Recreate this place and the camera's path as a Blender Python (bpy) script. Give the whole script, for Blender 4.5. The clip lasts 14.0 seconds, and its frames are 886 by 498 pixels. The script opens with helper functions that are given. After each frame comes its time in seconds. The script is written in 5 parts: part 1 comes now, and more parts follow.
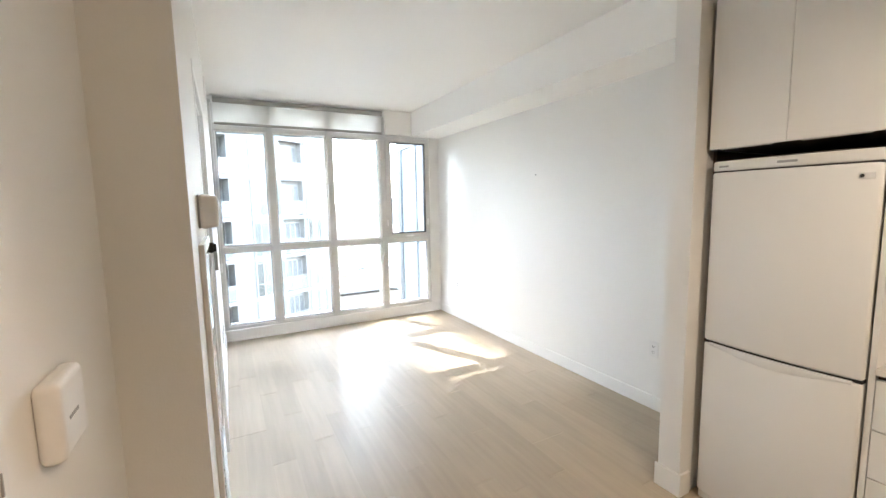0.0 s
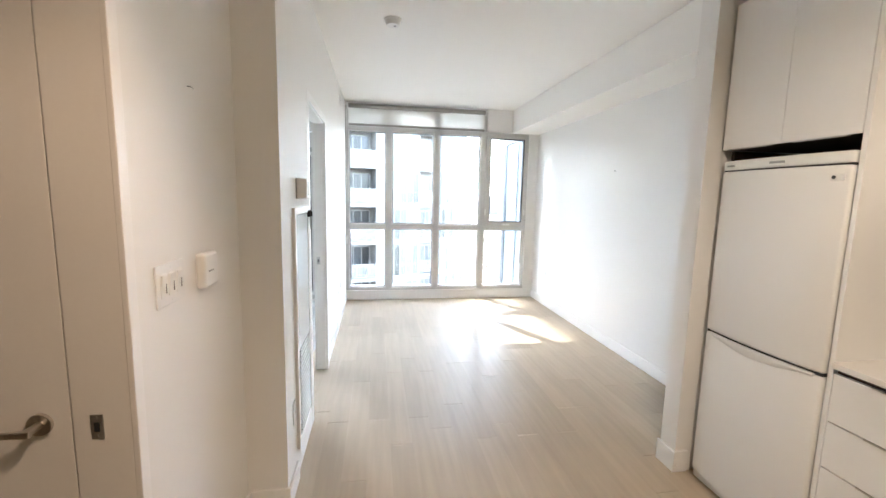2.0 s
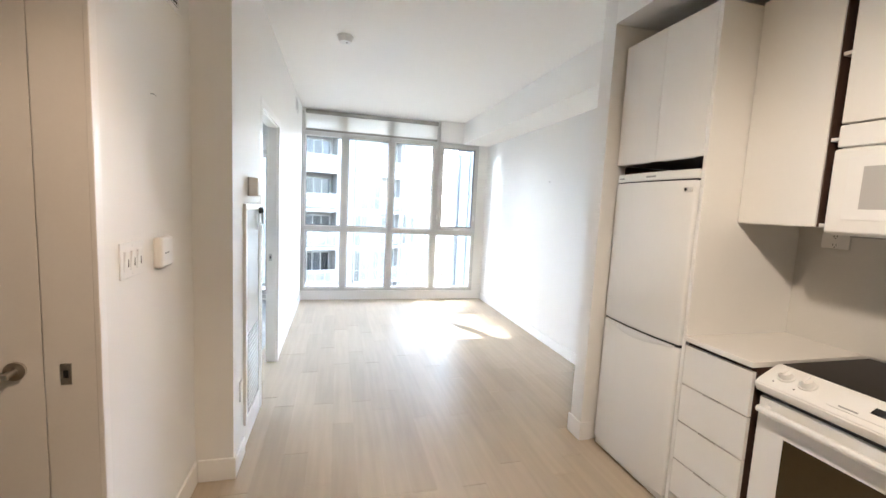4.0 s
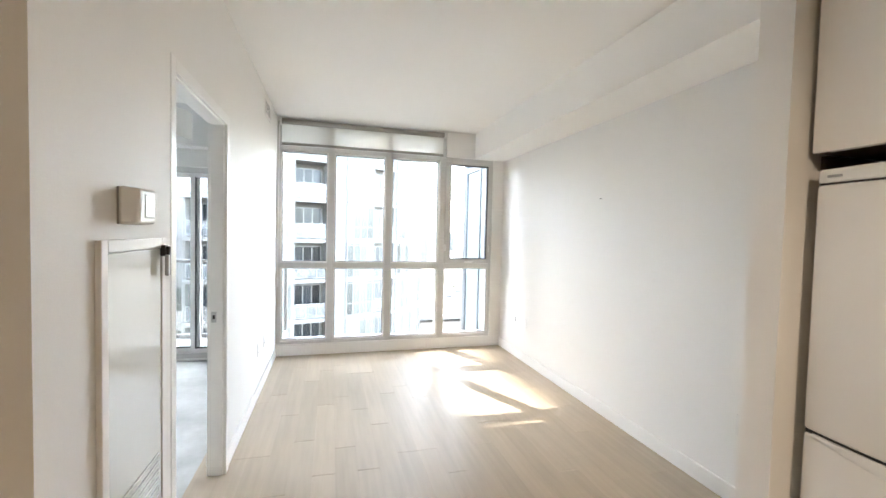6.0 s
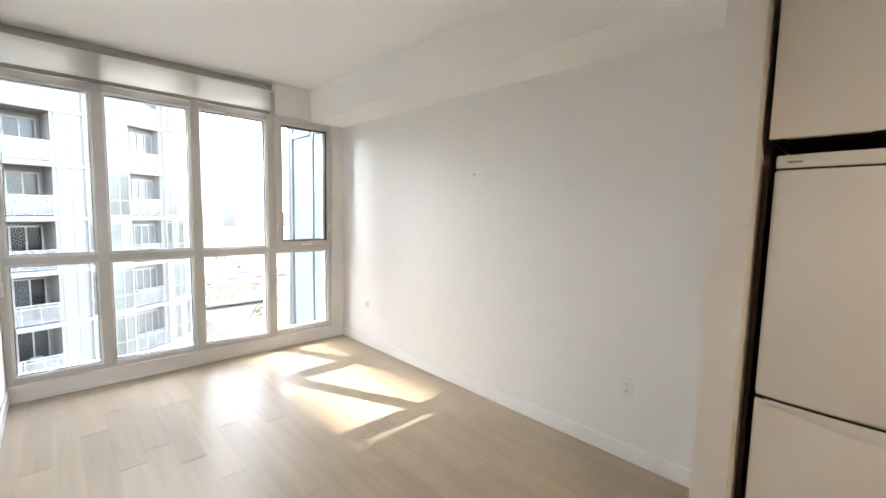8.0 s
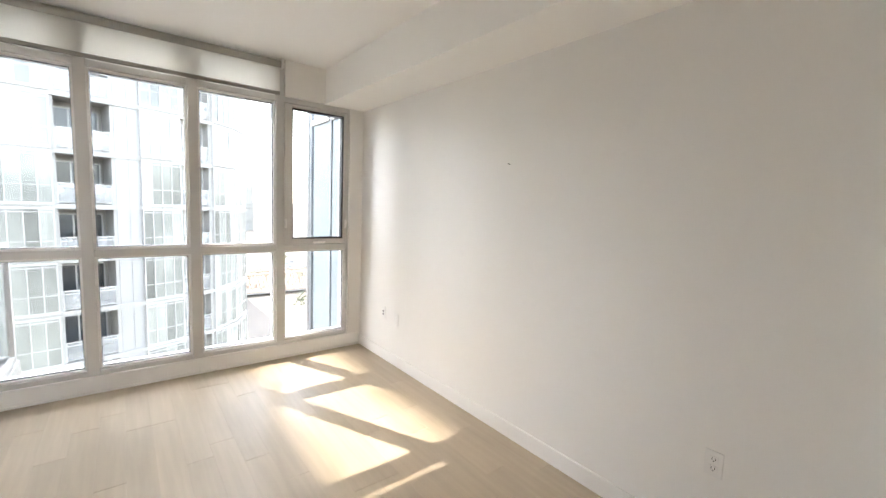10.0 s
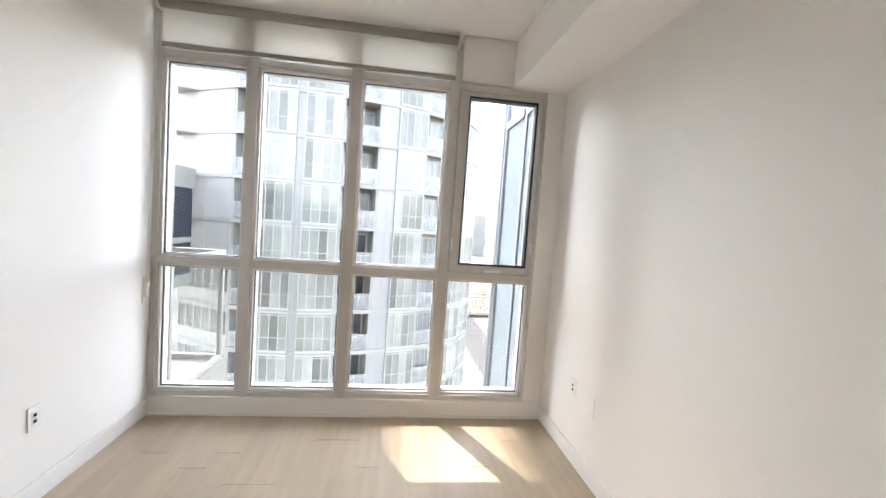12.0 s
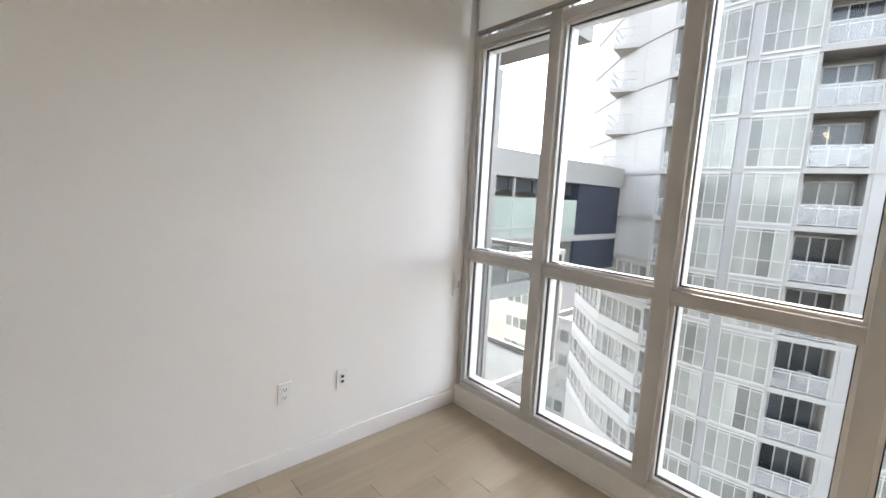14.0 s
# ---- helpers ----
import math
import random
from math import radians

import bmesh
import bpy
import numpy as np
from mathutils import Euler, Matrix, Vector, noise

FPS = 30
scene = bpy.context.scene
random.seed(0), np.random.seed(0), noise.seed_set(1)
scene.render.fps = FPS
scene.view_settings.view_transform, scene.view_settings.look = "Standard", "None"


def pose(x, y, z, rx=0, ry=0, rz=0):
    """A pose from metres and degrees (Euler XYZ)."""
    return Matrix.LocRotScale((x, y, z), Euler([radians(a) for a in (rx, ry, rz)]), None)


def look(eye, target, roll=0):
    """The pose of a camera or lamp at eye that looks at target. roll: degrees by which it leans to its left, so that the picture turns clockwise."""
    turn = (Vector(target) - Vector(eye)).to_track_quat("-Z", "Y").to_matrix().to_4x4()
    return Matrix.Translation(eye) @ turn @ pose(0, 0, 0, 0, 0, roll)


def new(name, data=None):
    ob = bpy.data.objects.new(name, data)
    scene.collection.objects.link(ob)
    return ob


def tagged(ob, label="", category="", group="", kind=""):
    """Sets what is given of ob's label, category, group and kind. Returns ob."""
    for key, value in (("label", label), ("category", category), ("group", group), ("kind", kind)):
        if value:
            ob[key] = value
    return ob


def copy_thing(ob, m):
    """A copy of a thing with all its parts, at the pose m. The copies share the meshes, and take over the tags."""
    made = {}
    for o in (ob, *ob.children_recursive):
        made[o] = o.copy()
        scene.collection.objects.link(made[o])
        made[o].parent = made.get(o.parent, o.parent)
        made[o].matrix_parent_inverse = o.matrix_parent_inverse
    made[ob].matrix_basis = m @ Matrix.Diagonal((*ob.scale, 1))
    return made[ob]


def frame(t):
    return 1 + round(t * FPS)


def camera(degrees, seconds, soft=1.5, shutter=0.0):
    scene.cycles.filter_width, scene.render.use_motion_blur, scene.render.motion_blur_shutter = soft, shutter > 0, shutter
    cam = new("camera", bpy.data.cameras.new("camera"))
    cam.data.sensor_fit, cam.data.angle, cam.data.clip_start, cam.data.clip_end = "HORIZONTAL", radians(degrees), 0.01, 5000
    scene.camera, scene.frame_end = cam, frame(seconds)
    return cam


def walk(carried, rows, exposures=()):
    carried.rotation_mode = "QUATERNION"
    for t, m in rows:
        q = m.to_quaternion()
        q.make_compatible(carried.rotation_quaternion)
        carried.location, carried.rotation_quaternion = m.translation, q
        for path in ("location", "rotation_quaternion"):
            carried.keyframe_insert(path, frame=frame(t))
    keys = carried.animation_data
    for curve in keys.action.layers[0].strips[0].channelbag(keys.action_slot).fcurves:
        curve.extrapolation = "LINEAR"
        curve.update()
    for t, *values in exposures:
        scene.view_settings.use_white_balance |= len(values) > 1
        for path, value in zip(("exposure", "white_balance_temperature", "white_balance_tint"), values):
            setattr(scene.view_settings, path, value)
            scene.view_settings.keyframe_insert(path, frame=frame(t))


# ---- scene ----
cam = camera(94.4, 14.0)
PATH = [
    (0, (0.092, 0.339, 1.566), (1.02, 2.097, 1.344), -1.1),
    (0.5, (0.142, 0.322, 1.558), (1.067, 2.086, 1.379), 0.4),
    (1, (0.214, 0.213, 1.561), (0.851, 2.105, 1.443), 0.5),
    (1.5, (0.296, -0.067, 1.541), (0.72, 1.87, 1.282), 2.0),
    (2, (0.431, -0.376, 1.531), (0.753, 1.581, 1.276), 1.3),
    (2.5, (0.492, -0.627, 1.523), (0.858, 1.322, 1.26), 1.8),
    (3, (0.488, -0.829, 1.51), (0.924, 1.107, 1.257), 3.1),
    (3.2, (0.476, -0.867, 1.507), (0.945, 1.062, 1.266), 3.4),
    (5.5, (0.64, 0.142, 1.493), (1.159, 2.069, 1.364), 2.2),
    (6, (0.611, 0.496, 1.495), (1.14, 2.423, 1.419), 1.4),
    (6.5, (0.537, 0.859, 1.521), (1.125, 2.77, 1.475), 0.9),
    (7, (0.399, 1.105, 1.509), (1.294, 2.89, 1.393), 0.8),
    (7.5, (0.299, 1.231, 1.52), (1.524, 2.802, 1.34), 0.7),
    (8, (0.309, 1.24, 1.513), (1.685, 2.681, 1.334), 1.2),
    (10.3, (0.911, 1.78, 1.536), (2.086, 3.386, 1.328), 2.3),
    (10.5, (0.964, 1.887, 1.517), (2.092, 3.526, 1.317), 2.2),
    (11, (1.145, 2.106, 1.492), (2.056, 3.877, 1.306), 2.3),
    (11.5, (1.409, 2.341, 1.486), (2.009, 4.244, 1.346), 3.2),
    (12, (1.601, 2.647, 1.455), (1.858, 4.627, 1.333), 4.1),
    (12.5, (1.768, 2.947, 1.45), (1.575, 4.934, 1.329), 4.4),
    (13, (1.938, 3.185, 1.464), (1.239, 5.053, 1.317), 4.0),
    (13.5, (1.978, 3.398, 1.455), (0.848, 5.034, 1.246), 3.6),
    (14, (2.008, 3.663, 1.476), (0.525, 4.979, 1.214), 3.0),
]
EXPOSURES = [(0.0, 5.5, 5850, 8), (1.0, 5.5, 5950, 8), (2.0, 5.5, 5750, 9), (3.0, 5.6, 5600, 9), (5.5, 5.47, 5950, 9), (6.5, 5.2, 6150, 10), (8.0, 5.06, 6300, 11), (10.5, 4.92, 6500, 12), (12.0, 4.72, 6450, 13), (13.0, 4.57, 6300, 13), (14.0, 4.3, 6550, 13)]
walk(cam, [(t, look(eye, target, roll)) for t, eye, target, roll in PATH], EXPOSURES)

# ---------------------------------------------------------------- light
world = bpy.data.worlds.new("sky")
scene.world = world
scene.cycles.diffuse_bounces = 8
scene.cycles.transparent_max_bounces = 24
world.use_nodes = True
_wn = world.node_tree.nodes
_sky = _wn.new("ShaderNodeTexSky")
_sky.sky_type = "NISHITA"
_sky.sun_disc = False
SUN_EL, SUN_AZ = 45.5, -25.1          # degrees; azimuth from +y towards +x
_sky.sun_elevation, _sky.sun_rotation = radians(SUN_EL), radians(SUN_AZ)
_sky.air_density, _sky.dust_density, _sky.ozone_density = 0.8, 1.5, 0.2
_haze = _wn.new("ShaderNodeHueSaturation")
_haze.inputs["Saturation"].default_value = 0.50
world.node_tree.links.new(_sky.outputs[0], _haze.inputs["Color"])
world.node_tree.links.new(_haze.outputs[0], _wn["Background"].inputs[0])
_wn["Background"].inputs[1].default_value = 0.15
sun_dir = Vector((math.sin(radians(SUN_AZ)) * math.cos(radians(SUN_EL)), math.cos(radians(SUN_AZ)) * math.cos(radians(SUN_EL)), math.sin(radians(SUN_EL))))
sun = new("sun", bpy.data.lights.new("sun", "SUN"))
sun.data.energy, sun.data.angle, sun.data.color = 0.42, radians(0.53), (1.0, 0.90, 0.74)
sun.matrix_world = look(sun_dir * 60, (0, 0, 0))


# ---------------------------------------------------------------- materials
def mat(name, base, rough=0.5, metal=0.0, grain=0.0, grain_scale=40.0, stretch=(1, 1, 1), stain=0.0, stain_scale=1.5, bump=0.0,
        coat=0.0, vary=0.0, spec=0.5, rough_vary=0.0, coat_rough=0.1):
    """A surface: base colour with fine grain, broad stains and relief, in metres."""
    m = bpy.data.materials.new(name)
    m.use_nodes = True
    t = m.node_tree
    n, link = t.nodes, t.links.new
    p = n["Principled BSDF"]
    p.inputs["Metallic"].default_value, p.inputs["Roughness"].default_value = metal, rough
    p.inputs["Coat Weight"].default_value, p.inputs["Coat Roughness"].default_value = coat, coat_rough
    p.inputs["Specular IOR Level"].default_value = spec
    geo = n.new("ShaderNodeNewGeometry")
    mp = n.new("ShaderNodeMapping")
    mp.inputs["Scale"].default_value, mp.inputs["Location"].default_value = stretch, (0.31, 0.17, 0.43)
    link(geo.outputs["Position"], mp.inputs["Vector"])
    fine = n.new("ShaderNodeTexNoise")
    fine.inputs["Scale"].default_value, fine.inputs["Detail"].default_value = grain_scale, 5
    link(mp.outputs[0], fine.inputs["Vector"])
    wide = n.new("ShaderNodeTexNoise")
    wide.inputs["Scale"].default_value, wide.inputs["Detail"].default_value = stain_scale, 3
    shift = n.new("ShaderNodeVectorMath")
    shift.inputs[1].default_value = (3.3, 1.7, 0.43)
    link(geo.outputs["Position"], shift.inputs[0])
    link(shift.outputs[0], wide.inputs["Vector"])

    def spread(source, amount):
        r = n.new("ShaderNodeMapRange")
        r.inputs["From Min"].default_value, r.inputs["From Max"].default_value = 0.25, 0.75
        r.inputs["To Min"].default_value, r.inputs["To Max"].default_value = 1 - amount, 1 + amount
        link(source, r.inputs["Value"])
        return r.outputs[0]

    a, b = spread(fine.outputs["Fac"], grain), spread(wide.outputs["Fac"], stain)
    k = n.new("ShaderNodeMath")
    k.operation = "MULTIPLY"
    link(a, k.inputs[0]), link(b, k.inputs[1])
    value = k.outputs[0]
    if vary:
        info = n.new("ShaderNodeObjectInfo")
        r = n.new("ShaderNodeMapRange")
        r.inputs["To Min"].default_value, r.inputs["To Max"].default_value = 1 - vary, 1 + vary
        link(info.outputs["Random"], r.inputs["Value"])
        k2 = n.new("ShaderNodeMath")
        k2.operation = "MULTIPLY"
        link(value, k2.inputs[0]), link(r.outputs[0], k2.inputs[1])
        value = k2.outputs[0]
    mul = n.new("ShaderNodeVectorMath")
    mul.operation = "SCALE"
    mul.inputs[0].default_value = base
    link(value, mul.inputs["Scale"])
    link(mul.outputs[0], p.inputs["Base Color"])
    if rough_vary:
        r = n.new("ShaderNodeMapRange")
        r.inputs["From Min"].default_value, r.inputs["From Max"].default_value = 0.3, 0.7
        r.inputs["To Min"].default_value, r.inputs["To Max"].default_value = rough - rough_vary, rough + rough_vary
        link(wide.outputs["Fac"], r.inputs["Value"])
        link(r.outputs[0], p.inputs["Roughness"])
    if bump:
        bp = n.new("ShaderNodeBump")
        bp.inputs["Strength"].default_value, bp.inputs["Distance"].default_value = 1.0, bump
        link(fine.outputs["Fac"], bp.inputs["Height"])
        link(bp.outputs[0], p.inputs["Normal"])
    return m


def glass(name, tint, rough=0.0, gloss=1.0):
    """A thin clear pane: it lets light through and mirrors by Fresnel."""
    m = bpy.data.materials.new(name)
    m.use_nodes = True
    n, link = m.node_tree.nodes, m.node_tree.links.new
    n.remove(n["Principled BSDF"])
    clear, shine, mix, fr = n.new("ShaderNodeBsdfTransparent"), n.new("ShaderNodeBsdfGlossy"), n.new("ShaderNodeMixShader"), n.new("ShaderNodeFresnel")
    clear.inputs[0].default_value = (*tint, 1)
    shine.inputs["Roughness"].default_value = rough
    fr.inputs[0].default_value = 1.3
    k = n.new("ShaderNodeMath")
    k.operation = "MULTIPLY"
    k.inputs[1].default_value = gloss
    link(fr.outputs[0], k.inputs[0])
    link(k.outputs[0], mix.inputs[0]), link(clear.outputs[0], mix.inputs[1]), link(shine.outputs[0], mix.inputs[2])
    link(mix.outputs[0], n["Material Output"].inputs[0])
    return m


def frosted(name, base, clear_share):
    """Milky guard glass: part see-through, part pale."""
    m = bpy.data.materials.new(name)
    m.use_nodes = True
    n, link = m.node_tree.nodes, m.node_tree.links.new
    p, clear, mix = n["Principled BSDF"], n.new("ShaderNodeBsdfTransparent"), n.new("ShaderNodeMixShader")
    p.inputs["Base Color"].default_value, p.inputs["Roughness"].default_value = (*base, 1), 0.15
    tx = n.new("ShaderNodeTexNoise")
    tx.inputs["Scale"].default_value = 0.9
    geo = n.new("ShaderNodeNewGeometry")
    link(geo.outputs["Position"], tx.inputs["Vector"])
    r = n.new("ShaderNodeMapRange")
    r.inputs["From Min"].default_value, r.inputs["From Max"].default_value = 0.3, 0.7
    r.inputs["To Min"].default_value, r.inputs["To Max"].default_value = 1 - clear_share - 0.15, 1 - clear_share + 0.15
    link(tx.outputs["Fac"], r.inputs["Value"])
    link(r.outputs[0], mix.inputs[0]), link(clear.outputs[0], mix.inputs[1]), link(p.outputs[0], mix.inputs[2])
    link(mix.outputs[0], n["Material Output"].inputs[0])
    return m


def cloth(name, base, through_share):
    """Roller blind fabric that lets part of the light through."""
    m = bpy.data.materials.new(name)
    m.use_nodes = True
    n, link = m.node_tree.nodes, m.node_tree.links.new
    n.remove(n["Principled BSDF"])
    d, tr, mix = n.new("ShaderNodeBsdfDiffuse"), n.new("ShaderNodeBsdfTranslucent"), n.new("ShaderNodeMixShader")
    wv = n.new("ShaderNodeTexNoise")
    wv.inputs["Scale"].default_value = 350
    geo = n.new("ShaderNodeNewGeometry")
    link(geo.outputs["Position"], wv.inputs["Vector"])
    ramp = n.new("ShaderNodeMapRange")
    ramp.inputs["To Min"].default_value, ramp.inputs["To Max"].default_value = 0.88, 1.08
    link(wv.outputs["Fac"], ramp.inputs["Value"])
    mul = n.new("ShaderNodeVectorMath")
    mul.operation = "SCALE"
    mul.inputs[0].default_value = base
    link(ramp.outputs[0], mul.inputs["Scale"])
    link(mul.outputs[0], d.inputs[0]), link(mul.outputs[0], tr.inputs[0])
    mix.inputs[0].default_value = through_share
    link(d.outputs[0], mix.inputs[1]), link(tr.outputs[0], mix.inputs[2])
    link(mix.outputs[0], n["Material Output"].inputs[0])
    return m


def lamp_mat(name, colour, strength):
    m = bpy.data.materials.new(name)
    m.use_nodes = True
    p = m.node_tree.nodes["Principled BSDF"]
    p.inputs["Emission Color"].default_value = (*colour, 1)
    p.inputs["Emission Strength"].default_value = strength
    return m


M_WALL = mat("wall_paint", (0.81, 0.80, 0.775), 0.6, grain=0.012, grain_scale=220, stain=0.015, stain_scale=0.8, bump=0.0004)
# Greige for the unseen entry walls, kept dark to cut bounce light in the hall.
M_ENTRY_DIM = mat("bounce_dimming_greige", (0.36, 0.30, 0.235), 0.6, grain=0.012, grain_scale=220, stain=0.015, stain_scale=0.8, bump=0.0004)
M_CEIL = mat("ceiling_paint", (0.88, 0.87, 0.845), 0.75, grain=0.012, grain_scale=200, stain=0.012, stain_scale=0.7, bump=0.0005)
M_TRIM = mat("trim_paint", (0.83, 0.82, 0.80), 0.32, grain=0.01, grain_scale=90, stain=0.02, stain_scale=3, bump=0.0001)
M_OAK = mat("bleached_oak", (0.455, 0.382, 0.288), 0.37, grain=0.07, grain_scale=26, stretch=(1, 0.07, 1), stain=0.05, stain_scale=1.1, bump=0.00012,
            vary=0.055, coat=0.03, coat_rough=0.12, spec=0.15)
M_SUB = mat("joint_shadow", (0.13, 0.10, 0.075), 0.9, grain=0.1)
M_LACQ = mat("white_lacquer", (0.80, 0.785, 0.75), 0.34, grain=0.006, stain=0.01, stain_scale=2, coat=0.35, coat_rough=0.03, spec=0.25)
M_CARC = mat("cabinet_edge", (0.76, 0.74, 0.70), 0.4, grain=0.01)
# Dark veneer; also stands in for shade in the niche and drawer gaps.
M_DARK = mat("veneer_gap_shade", (0.055, 0.028, 0.018), 0.5, grain=0.25, grain_scale=30, stretch=(1, 1, 0.1))
M_FRIDGE = mat("white_enamel", (0.78, 0.77, 0.745), 0.34, grain=0.008, grain_scale=500, stain=0.012, stain_scale=2.5, bump=0.00012)
M_PLAST = mat("white_plastic", (0.78, 0.775, 0.76), 0.38, grain=0.01, grain_scale=120, stain=0.015, stain_scale=8)
M_GREYPL = mat("grey_plastic", (0.33, 0.33, 0.325), 0.45, grain=0.03, grain_scale=90)
M_BLACK = mat("black_rubber", (0.015, 0.015, 0.016), 0.5, grain=0.1)
M_HOB = mat("black_glass", (0.012, 0.009, 0.008), 0.28, grain=0.02, spec=0.04)
M_OVEN = mat("oven_glass", (0.045, 0.032, 0.014), 0.09, grain=0.02, spec=0.3)
M_MWGL = mat("oven_door_mesh", (0.45, 0.44, 0.43), 0.25, grain=0.08, grain_scale=600)
M_NICK = mat("brushed_nickel", (0.56, 0.53, 0.49), 0.33, 1.0, grain=0.05, grain_scale=160, stretch=(1, 1, 8))
M_STEEL = mat("zinc_steel", (0.50, 0.50, 0.49), 0.38, 0.9, grain=0.08, grain_scale=70)
M_ALU = mat("painted_aluminium", (0.56, 0.55, 0.53), 0.38, grain=0.012, grain_scale=120, stain=0.02, stain_scale=3)
M_BEAD = mat("pale_aluminium", (0.74, 0.735, 0.72), 0.35, grain=0.012, grain_scale=120, stain=0.02, stain_scale=3)
M_PANEL = mat("panel_enamel", (0.66, 0.685, 0.66), 0.14, grain=0.008, grain_scale=20, stain=0.02, coat=0.3, coat_rough=0.08)
M_TOP = mat("white_quartz", (0.76, 0.735, 0.69), 0.22, grain=0.03, grain_scale=240, stain=0.02)
M_SPLASH = mat("backsplash", (0.62, 0.605, 0.57), 0.3, grain=0.015, grain_scale=150, stain=0.02)
M_BLIND = cloth("blind_fabric", (0.78, 0.765, 0.73), 0.6)
M_BAR = mat("blind_bar", (0.30, 0.285, 0.26), 0.5, grain=0.03, grain_scale=60)
M_GLASS = glass("window_glass", (0.79, 0.795, 0.775))
M_BALGL = frosted("tower_guard_glass", (0.27, 0.275, 0.275), 0.50)
M_GUARD = glass("balcony_glass", (0.94, 0.965, 0.97), gloss=1.0)
M_CONC = mat("bare_concrete", (0.43, 0.44, 0.44), 0.42, grain=0.08, grain_scale=14, stain=0.28, stain_scale=2.2, bump=0.0008)
M_SHADE = mat("lamp_shade", (0.82, 0.80, 0.76), 0.6, grain=0.02, grain_scale=150)
M_GLOW = lamp_mat("bulb_glow", (1.0, 0.72, 0.42), 5.0)
# outside
M_TCONC = mat("tower_concrete", (0.222, 0.216, 0.203), 0.7, grain=0.04, grain_scale=3, stain=0.06, stain_scale=0.35, bump=0.002)
M_TPANEL = mat("tower_panel", (0.205, 0.202, 0.20), 0.35, grain=0.02, grain_scale=2, stain=0.03, stain_scale=0.3)
M_TGLASS = mat("tower_glass", (0.165, 0.17, 0.155), 0.12, grain=0.12, grain_scale=1.4, stretch=(1, 1, 0.25), stain=0.25, stain_scale=0.6, vary=0.45, spec=0.35)
M_TDARK = mat("balcony_glass_dark", (0.04, 0.045, 0.05), 0.12, grain=0.10, grain_scale=1.2, stain=0.3, stain_scale=0.8, vary=0.7, spec=0.3)
M_TFRAME = mat("tower_frame", (0.30, 0.293, 0.28), 0.4, grain=0.02, grain_scale=3)
M_TGUARD = mat("tower_guard", (0.15, 0.152, 0.15), 0.12, grain=0.06, grain_scale=1.5, stain=0.10, stain_scale=0.8, vary=0.12)
# Darker than the tower concrete: the shade of the recesses is in this colour.
M_RECESS_SHADE = mat("recess_shade_grey", (0.17, 0.16, 0.147), 0.7, grain=0.05, grain_scale=3, stain=0.06)
M_SPAN = mat("spandrel_glass", (0.235, 0.27, 0.285), 0.10, grain=0.02, grain_scale=2, stain=0.06, stain_scale=0.9, spec=0.7)
M_WINGFR = mat("wing_frame", (0.20, 0.215, 0.235), 0.45, grain=0.03, grain_scale=5)
M_NAVY = mat("navy_cladding", (0.022, 0.026, 0.038), 0.5, grain=0.1, grain_scale=2, stain=0.15, stain_scale=0.5, spec=0.25)
M_GROUND = mat("dry_ground", (0.16, 0.14, 0.116), 0.9, spec=0.1, grain=0.10, grain_scale=0.5, stain=0.30, stain_scale=0.03)
M_ROAD = mat("road_asphalt", (0.055, 0.052, 0.05), 0.85, spec=0.1, grain=0.08, grain_scale=1, stain=0.15, stain_scale=0.08)
M_RUST = mat("truss_steel", (0.26, 0.19, 0.14), 0.7, grain=0.15, grain_scale=1, stain=0.2, stain_scale=0.3)
M_CITY = mat("far_masonry", (0.19, 0.18, 0.175), 0.8, grain=0.06, grain_scale=0.3, stain=0.1, stain_scale=0.06, vary=0.2)
M_CAR = mat("car_paint", (0.30, 0.31, 0.33), 0.25, grain=0.02, vary=0.7, coat=0.5)
M_STUCCO = mat("white_stucco", (0.27, 0.262, 0.25), 0.8, grain=0.04, grain_scale=1.5, stain=0.08, stain_scale=0.2)
M_CREAM = mat("cream_masonry", (0.62, 0.53, 0.40), 0.8, grain=0.04, grain_scale=1.5, stain=0.08, stain_scale=0.2)
M_GREENGL = mat("green_screen_glass", (0.27, 0.31, 0.275), 0.12, grain=0.04, grain_scale=1.5, stain=0.15, stain_scale=0.6, spec=0.6)
M_LEAF = mat("far_foliage", (0.09, 0.10, 0.06), 0.8, grain=0.3, grain_scale=0.8, stain=0.2)


# ---------------------------------------------------------------- makers
def add_box(bm, x0, x1, y0, y1, z0, z1):
    v = [bm.verts.new(c) for c in ((x0, y0, z0), (x1, y0, z0), (x1, y1, z0), (x0, y1, z0), (x0, y0, z1), (x1, y0, z1), (x1, y1, z1), (x0, y1, z1))]
    for f in ((0, 3, 2, 1), (4, 5, 6, 7), (0, 1, 5, 4), (1, 2, 6, 5), (2, 3, 7, 6), (3, 0, 4, 7)):
        bm.faces.new([v[i] for i in f])


def boxes(*rows, bevel=0.0, segments=2):
    """A bmesh of boxes x0, x1, y0, y1, z0, z1, with rounded edges."""
    bm = bmesh.new()
    for r in rows:
        add_box(bm, *r)
    if bevel:
        bmesh.ops.bevel(bm, geom=bm.edges[:], offset=bevel, segments=segments, affect="EDGES", profile=0.5)
        plain = bm.faces.layers.int.new("plain")
        bm.normal_update()
        for f in bm.faces:
            f[plain] = int(max(abs(c) for c in f.normal) > 0.9999)
    return bm


